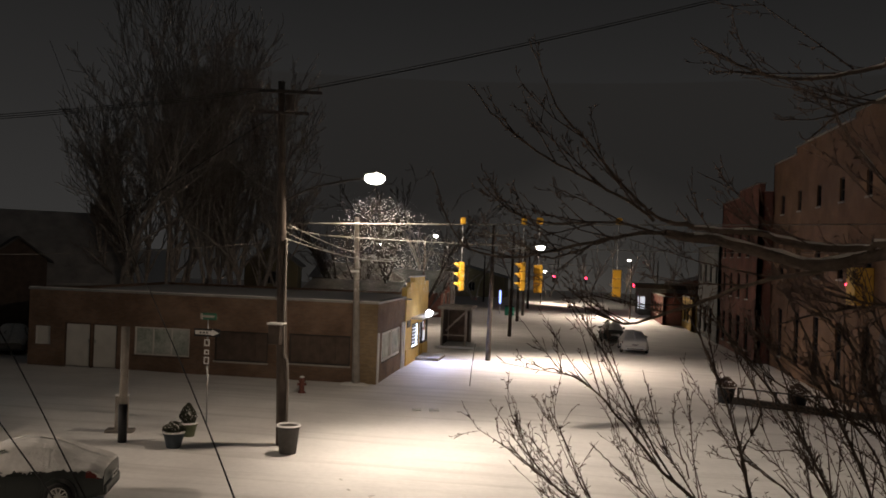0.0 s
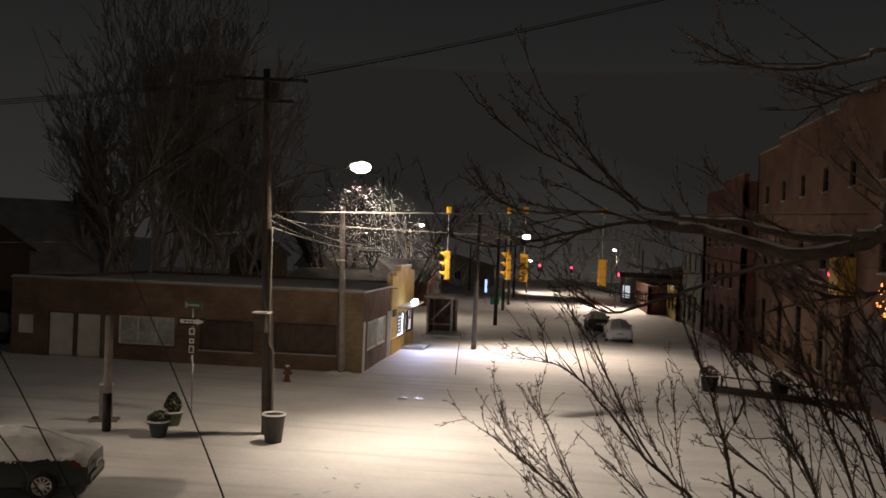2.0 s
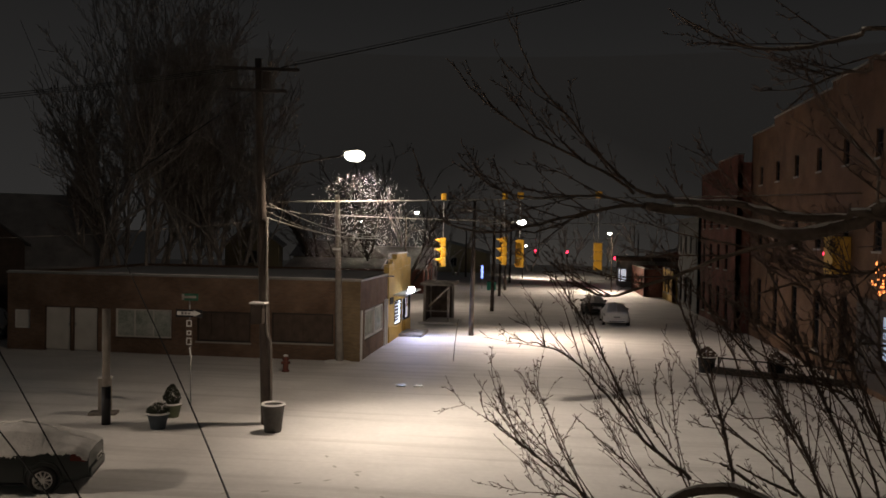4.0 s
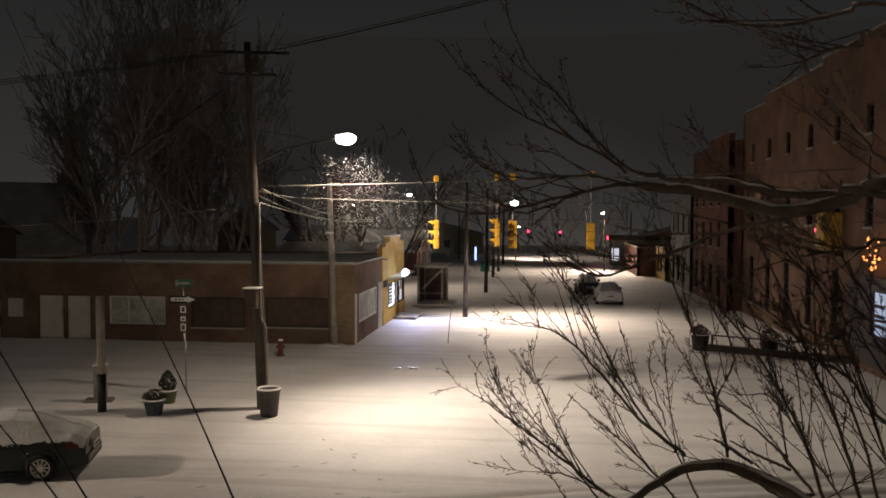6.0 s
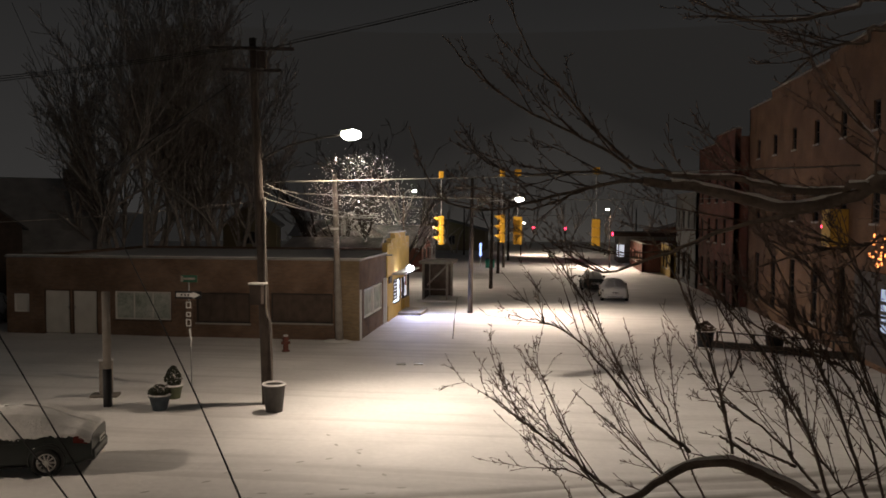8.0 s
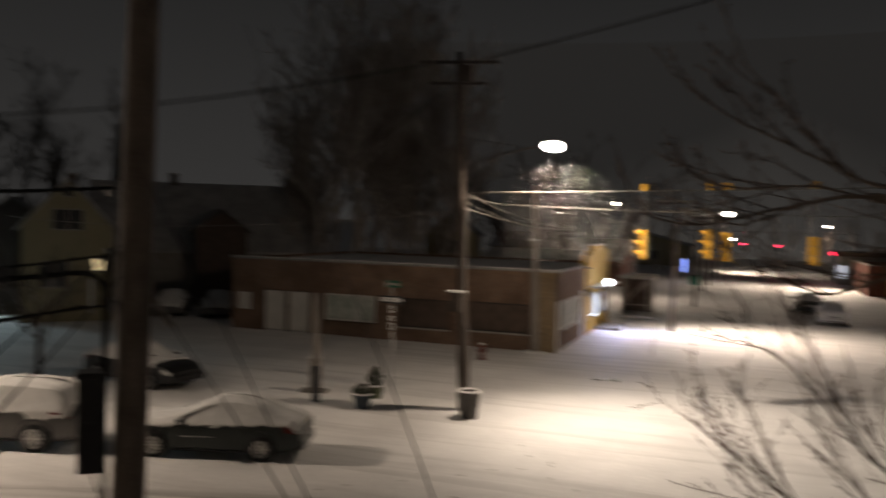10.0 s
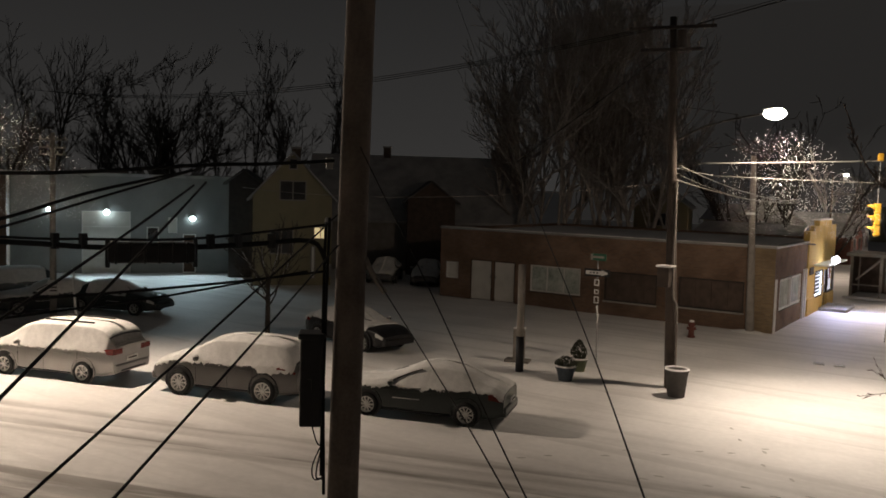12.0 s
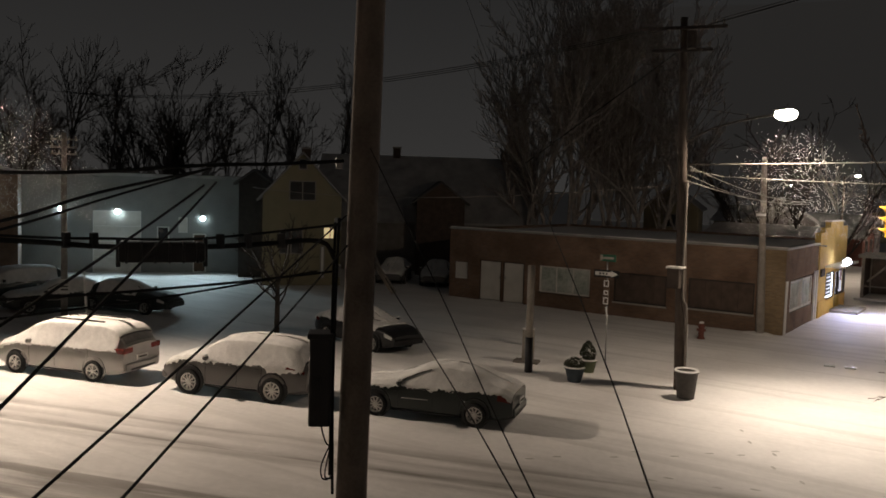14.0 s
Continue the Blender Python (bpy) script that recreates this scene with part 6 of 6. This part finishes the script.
def distance():
    """A curved sheet painted with the glow of snowy haze over the town far beyond the crossing."""
    m = bpy.data.materials.new("haze_glow_sheet")
    m.use_nodes = True
    n, l = m.node_tree.nodes, m.node_tree.links
    n.remove(n["Principled BSDF"])
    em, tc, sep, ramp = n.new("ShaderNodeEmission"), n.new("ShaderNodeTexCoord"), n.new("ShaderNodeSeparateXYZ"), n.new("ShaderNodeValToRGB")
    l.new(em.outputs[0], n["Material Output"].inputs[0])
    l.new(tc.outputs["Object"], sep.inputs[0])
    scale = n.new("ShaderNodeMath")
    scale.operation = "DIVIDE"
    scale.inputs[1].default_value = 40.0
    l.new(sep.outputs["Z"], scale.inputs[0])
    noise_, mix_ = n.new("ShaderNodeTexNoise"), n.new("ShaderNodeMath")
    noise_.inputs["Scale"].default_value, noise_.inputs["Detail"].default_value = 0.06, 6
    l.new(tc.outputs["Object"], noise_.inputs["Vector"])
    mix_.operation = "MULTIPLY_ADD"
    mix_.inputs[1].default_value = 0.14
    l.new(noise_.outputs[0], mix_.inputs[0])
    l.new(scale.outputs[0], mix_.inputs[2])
    # the painted glow fades out to either side of the street
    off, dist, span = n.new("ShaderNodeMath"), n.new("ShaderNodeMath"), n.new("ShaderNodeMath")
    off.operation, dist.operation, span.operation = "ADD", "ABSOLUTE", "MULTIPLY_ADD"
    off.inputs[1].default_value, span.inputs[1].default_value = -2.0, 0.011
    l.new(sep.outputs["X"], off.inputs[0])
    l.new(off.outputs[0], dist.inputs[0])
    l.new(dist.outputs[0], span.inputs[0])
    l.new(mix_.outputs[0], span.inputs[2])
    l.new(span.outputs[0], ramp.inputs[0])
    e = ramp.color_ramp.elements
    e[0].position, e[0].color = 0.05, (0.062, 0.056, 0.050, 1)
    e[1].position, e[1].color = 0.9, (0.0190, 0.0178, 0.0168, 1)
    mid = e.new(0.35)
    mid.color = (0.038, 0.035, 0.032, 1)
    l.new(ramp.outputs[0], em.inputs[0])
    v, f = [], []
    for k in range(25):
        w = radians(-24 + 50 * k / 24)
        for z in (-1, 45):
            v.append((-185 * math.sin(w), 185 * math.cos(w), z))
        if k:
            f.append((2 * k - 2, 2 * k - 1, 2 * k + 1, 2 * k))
    tagged(raw("backdrop", v, f, m), "curved backdrop painted with the dim glow of haze", "backdrop", kind="structure")


distance()


# ---- the street tree close to the camera ----
def near_tree():
    rng = np.random.default_rng(12)
    t = thing("street_tree", (2.6, 3.3, 0), 0, "bare street tree with dark budded twigs and a little snow", "tree")
    o = np.array([2.6, 3.3, 0.0])
    tubes("trunk", [(smooth_path([(0, 0, -0.2), (0.05, 0.02, 2.2), (-0.05, 0.05, 4.3), (0.1, 0, 6.4), (0.0, 0.1, 9.0)], 16), np.linspace(0.16, 0.06, 16))], BARK, t, sides=14)

    def limb(pts, r0, r1, twigs, size, spur=0.042, levels=(3, 2), up=0.35, snow=False, flat=0.5):
        r0, r1, twigs = (r0, r1, twigs) if r0 > 0.016 else (r0 * 0.72, r1 * 0.65, int(twigs * 0.8))
        path = smooth_path(np.array(pts, float) - o, 26)
        path[1:-1] += rng.normal(0, 0.0025, path[1:-1].shape)
        radii = np.linspace(1, 0, 26) ** 0.8 * (r0 - r1) + r1
        ob = tubes("limb", [(path, radii)], BARK, t, sides=9 if r0 > 0.02 else 6)
        out = []
        for _ in range(twigs):
            s = rng.uniform(0.1, 0.97)
            k = min(int(s * 25), 24)
            d = path[k + 1] - path[k]
            d /= np.linalg.norm(d)
            way = d * rng.uniform(0.9, 1.5) + np.array([rng.normal(-0.1, 0.35), rng.normal(0, 0.3), rng.normal(0.05, 0.4) + up])
            long = rng.uniform() < 0.5
            grow(rng, path[k], way, size * (1.2 - 0.95 * s) * (rng.uniform(1.0, 1.9) if long else rng.uniform(0.2, 0.55)), min(radii[k] * 0.6, 0.0034 if long else 0.0024), 0, out, 0.2, 0.4, (4, 2) if long else (2,), 0.55, 0.34)
        out = [(p, np.maximum(q, 0.0012)) for p, q in out]
        spurs = []
        for p, q in out + [(path, radii)]:
            ln = np.linalg.norm(np.diff(p, axis=0), axis=1).sum()
            for _ in range(int(ln / spur)):
                k = rng.integers(0, len(p) - 1)
                c = p[k] + (p[k + 1] - p[k]) * rng.uniform()
                d = (p[k + 1] - p[k]) / (np.linalg.norm(p[k + 1] - p[k]) + 1e-9) * 0.7 + rng.normal(0, 0.6, 3)
                d /= np.linalg.norm(d)
                e = rng.uniform(0.012, 0.03)
                spurs.append((np.array([c, c + d * e * 0.6, c + d * e]), (0.0012, 0.0025, 0.0007)))
        if out:
            tagged(tubes("twig_spray", out, TWIG, ob, "fine bare twigs", sides=4), kind="stuff")
        tagged(tubes("bud_growth", spurs, TWIG, ob, "small dark buds", sides=3), kind="stuff")
        if snow:
            top = path.copy()
            top[:, 2] += radii * 0.8
            n = 26
            tubes("snow_line", [(top[3:n - 3] + rng.normal(0, 0.002, (n - 6, 3)), radii[3:n - 3] * 0.6)], SNOW, ob, "thin snow on the limb", sides=6)

    limb([(2.6, 3.3, 6), (1.41, 3.31, 6.5), (1.17, 3.41, 6.47), (0.96, 3.47, 6.42), (0.75, 3.52, 6.47), (0.56, 3.56, 6.51), (0.4, 3.58, 6.53)], 0.029, 0.018, 12, 0.35, snow=True)
    limb([(2.6, 3.35, 6.1), (1.29, 3.36, 6.48), (1.13, 3.42, 6.49), (0.93, 3.48, 6.49), (0.75, 3.52, 6.54), (0.56, 3.56, 6.55), (0.4, 3.58, 6.58)], 0.018, 0.01, 12, 0.35, snow=True)
    limb([(0.4, 3.58, 6.58), (0.28, 3.59, 6.66), (0.07, 3.6, 6.9), (-0.06, 3.6, 7.05), (-0.19, 3.6, 7.34)], 0.011, 0.0035, 12, 0.28)
    limb([(0.35, 3.58, 6.58), (0.26, 3.59, 6.65), (0.07, 3.6, 6.75), (-0.14, 3.6, 6.86), (-0.31, 3.59, 7), (-0.44, 3.57, 7.14)], 0.011, 0.0035, 12, 0.28)
    limb([(0.4, 3.58, 6.53), (0.24, 3.59, 6.52), (0.01, 3.6, 6.46), (-0.23, 3.59, 6.41), (-0.45, 3.57, 6.47), (-0.58, 3.55, 6.76)], 0.013, 0.003, 20, 0.26)
    limb([(0.42, 3.58, 6.52), (0.19, 3.59, 6.57), (-0.04, 3.6, 6.56), (-0.23, 3.59, 6.6), (-0.38, 3.58, 6.73)], 0.009, 0.003, 16, 0.26)
    limb([(0.24, 3.59, 6.52), (0.1, 3.6, 6.47), (-0.07, 3.6, 6.41), (-0.18, 3.6, 6.46), (-0.4, 3.58, 6.53)], 0.008, 0.003, 14, 0.22)
    limb([(0.98, 3.47, 6.4), (0.77, 3.52, 6.35), (0.56, 3.56, 6.26), (0.38, 3.58, 6.19), (0.24, 3.59, 6.15), (0.08, 3.6, 6.21)], 0.015, 0.005, 14, 0.35)
    limb([(2.6, 3.35, 6.9), (1.33, 3.35, 7.18), (1.15, 3.41, 7.18), (0.96, 3.47, 7.15), (0.74, 3.52, 7.18), (0.52, 3.56, 7.3)], 0.014, 0.006, 12, 0.45, snow=True)
    limb([(2.65, 3.35, 6.6), (1.33, 3.34, 7.06), (1.19, 3.4, 7.05), (1.04, 3.45, 7.02), (0.93, 3.48, 6.92)], 0.012, 0.005, 12, 0.4)
    limb([(2.6, 3.35, 6.6), (1.36, 3.33, 6.5), (1.23, 3.38, 6.67), (1.12, 3.42, 6.82), (1.02, 3.45, 6.98), (0.96, 3.47, 7.12)], 0.012, 0.004, 12, 0.3, snow=True)
    limb([(2.55, 3.35, 4.3), (1.37, 3.97, 4.99), (1.25, 4.01, 5.07), (1.09, 4.06, 5.15), (0.97, 4.09, 5.19), (0.86, 4.11, 5.22), (0.7, 4.14, 5.185), (0.56, 4.16, 5.095), (0.43, 4.18, 5.0), (0.23, 4.19, 4.94)], 0.034, 0.014, 8, 0.4, snow=True)
    limb([(1, 4.08, 5.24), (0.92, 4.1, 5.29), (0.83, 4.12, 5.34)], 0.012, 0.008, 0, 0.1)
    limb([(1.16, 4.04, 5.23), (1.03, 4.07, 5.28), (0.9, 4.1, 5.34)], 0.011, 0.006, 0, 0.1)
    limb([(1.26, 4.01, 5.13), (1.15, 4.04, 5.09), (1.04, 4.07, 5.14), (0.98, 4.08, 5.21)], 0.012, 0.006, 1, 0.2)
    limb([(0.68, 4.14, 5.02), (0.45, 4.18, 5.26), (0.29, 4.19, 5.39), (0.14, 4.2, 5.52)], 0.00816, 0.003, 13, 0.35)
    limb([(0.46, 4.18, 4.98), (0.15, 4.2, 5.11), (0.02, 4.2, 5.13), (-0.09, 4.2, 5.21)], 0.0068, 0.003, 11, 0.3)
    limb([(0.78, 4.13, 5.01), (0.64, 4.15, 5.3), (0.49, 4.17, 5.54), (0.38, 4.18, 5.89)], 0.00748, 0.003, 13, 0.35)
    limb([(0.31, 4.19, 4.99), (0.13, 4.2, 5.21), (-0.01, 4.2, 5.37), (-0.15, 4.2, 5.53)], 0.00748, 0.003, 15, 0.35)
    limb([(0.16, 4.2, 4.93), (0.09, 4.2, 5.07), (0.03, 4.2, 5.12)], 0.00544, 0.003, 5, 0.2)
    limb([(0.61, 4.16, 5.39), (0.53, 4.17, 5.65), (0.55, 4.16, 5.79)], 0.00544, 0.003, 6, 0.25)
    limb([(1.39, 3.96, 5.09), (1.25, 4.01, 5.3), (1.11, 4.05, 5.55), (0.89, 4.1, 5.56)], 0.00748, 0.003, 15, 0.35)
    limb([(1.58, 3.89, 5.14), (1.47, 3.93, 5.54), (1.37, 3.97, 5.83), (1.26, 4.01, 6.08)], 0.00952, 0.004, 24, 0.4)
    limb([(1.59, 3.89, 5.6), (1.37, 3.97, 5.93), (1.19, 4.03, 6.16), (1.02, 4.07, 6.26)], 0.00816, 0.004, 24, 0.4)
    limb([(1.52, 3.92, 5.08), (1.38, 3.97, 5.58), (1.1, 4.05, 5.92), (0.91, 4.1, 6.07)], 0.00952, 0.004, 22, 0.4)
    limb([(0.7, 4.14, 5.25), (0.48, 4.17, 5.42), (0.29, 4.19, 5.64), (0.09, 4.2, 5.82), (-0.18, 4.2, 5.89)], 0.0136, 0.003, 17, 0.45)
    limb([(0.53, 4.17, 5.39), (0.37, 4.18, 5.64), (0.24, 4.19, 5.89), (0.12, 4.2, 6.08), (0.01, 4.2, 6.22), (-0.19, 4.2, 6.33)], 0.00816, 0.003, 15, 0.35)
    limb([(0.35, 4.19, 5.02), (0.15, 4.2, 5.17), (-0.07, 4.2, 5.33), (-0.18, 4.2, 5.41), (-0.33, 4.19, 5.51)], 0.01224, 0.003, 19, 0.4)
    limb([(0.89, 4.1, 5.26), (0.83, 4.12, 5.56), (0.73, 4.14, 5.85), (0.6, 4.16, 6.14), (0.47, 4.17, 6.33)], 0.01088, 0.004, 19, 0.4)
    limb([(0.89, 4.1, 5.29), (0.84, 4.12, 5.53), (0.91, 4.1, 5.75), (0.76, 4.13, 6.07)], 0.00952, 0.004, 13, 0.4)
    limb([(1.3, 3.99, 5.1), (1.18, 4.03, 5.45), (1.01, 4.08, 5.76), (0.81, 4.12, 6.01), (0.65, 4.15, 6.23)], 0.01224, 0.004, 28, 0.45)
    limb([(1.45, 3.94, 5.1), (1.34, 3.98, 5.47), (1.22, 4.02, 5.77), (1.1, 4.05, 6.08), (0.97, 4.09, 6.34)], 0.01224, 0.004, 30, 0.45)
    limb([(2.6, 3.4, 5), (1.59, 3.89, 5.45), (1.38, 3.97, 5.68), (1.15, 4.04, 5.79), (0.93, 4.1, 5.91), (0.73, 4.14, 6.12)], 0.01088, 0.004, 33, 0.45, snow=True)
    limb([(2.6, 3.4, 5.6), (1.51, 3.92, 5.94), (1.33, 3.98, 5.85), (1.15, 4.04, 5.92), (1, 4.08, 6.07)], 0.01088, 0.004, 28, 0.4)
    limb([(2.6, 3.4, 5.2), (1.58, 3.89, 5.75), (1.45, 3.94, 6.04), (1.3, 3.99, 6.26), (1.14, 4.04, 6.34)], 0.01088, 0.004, 28, 0.4)
    limb([(1.25, 4.01, 5.14), (1.04, 4.07, 5.38), (0.81, 4.12, 5.53)], 0.01088, 0.004, 11, 0.35)
    limb([(2.6, 3.4, 6), (1.61, 3.88, 6.29), (1.41, 3.96, 6.26), (1.19, 4.03, 6.22), (0.98, 4.08, 6.15)], 0.01088, 0.006, 26, 0.45)


near_tree()

# ---- the building the camera looks out of ----
# unseen wall; its grey is chosen to bounce more, neutral light forward
wall("wall_south", street(-70, -0.8)[:2], street(45, -0.8)[:2], -0.1, 11.0, 0.4, [], CONCRETE)
tagged(bpy.data.objects["wall_south"], "plain grey rendered front behind the viewer", "wall", kind="structure")
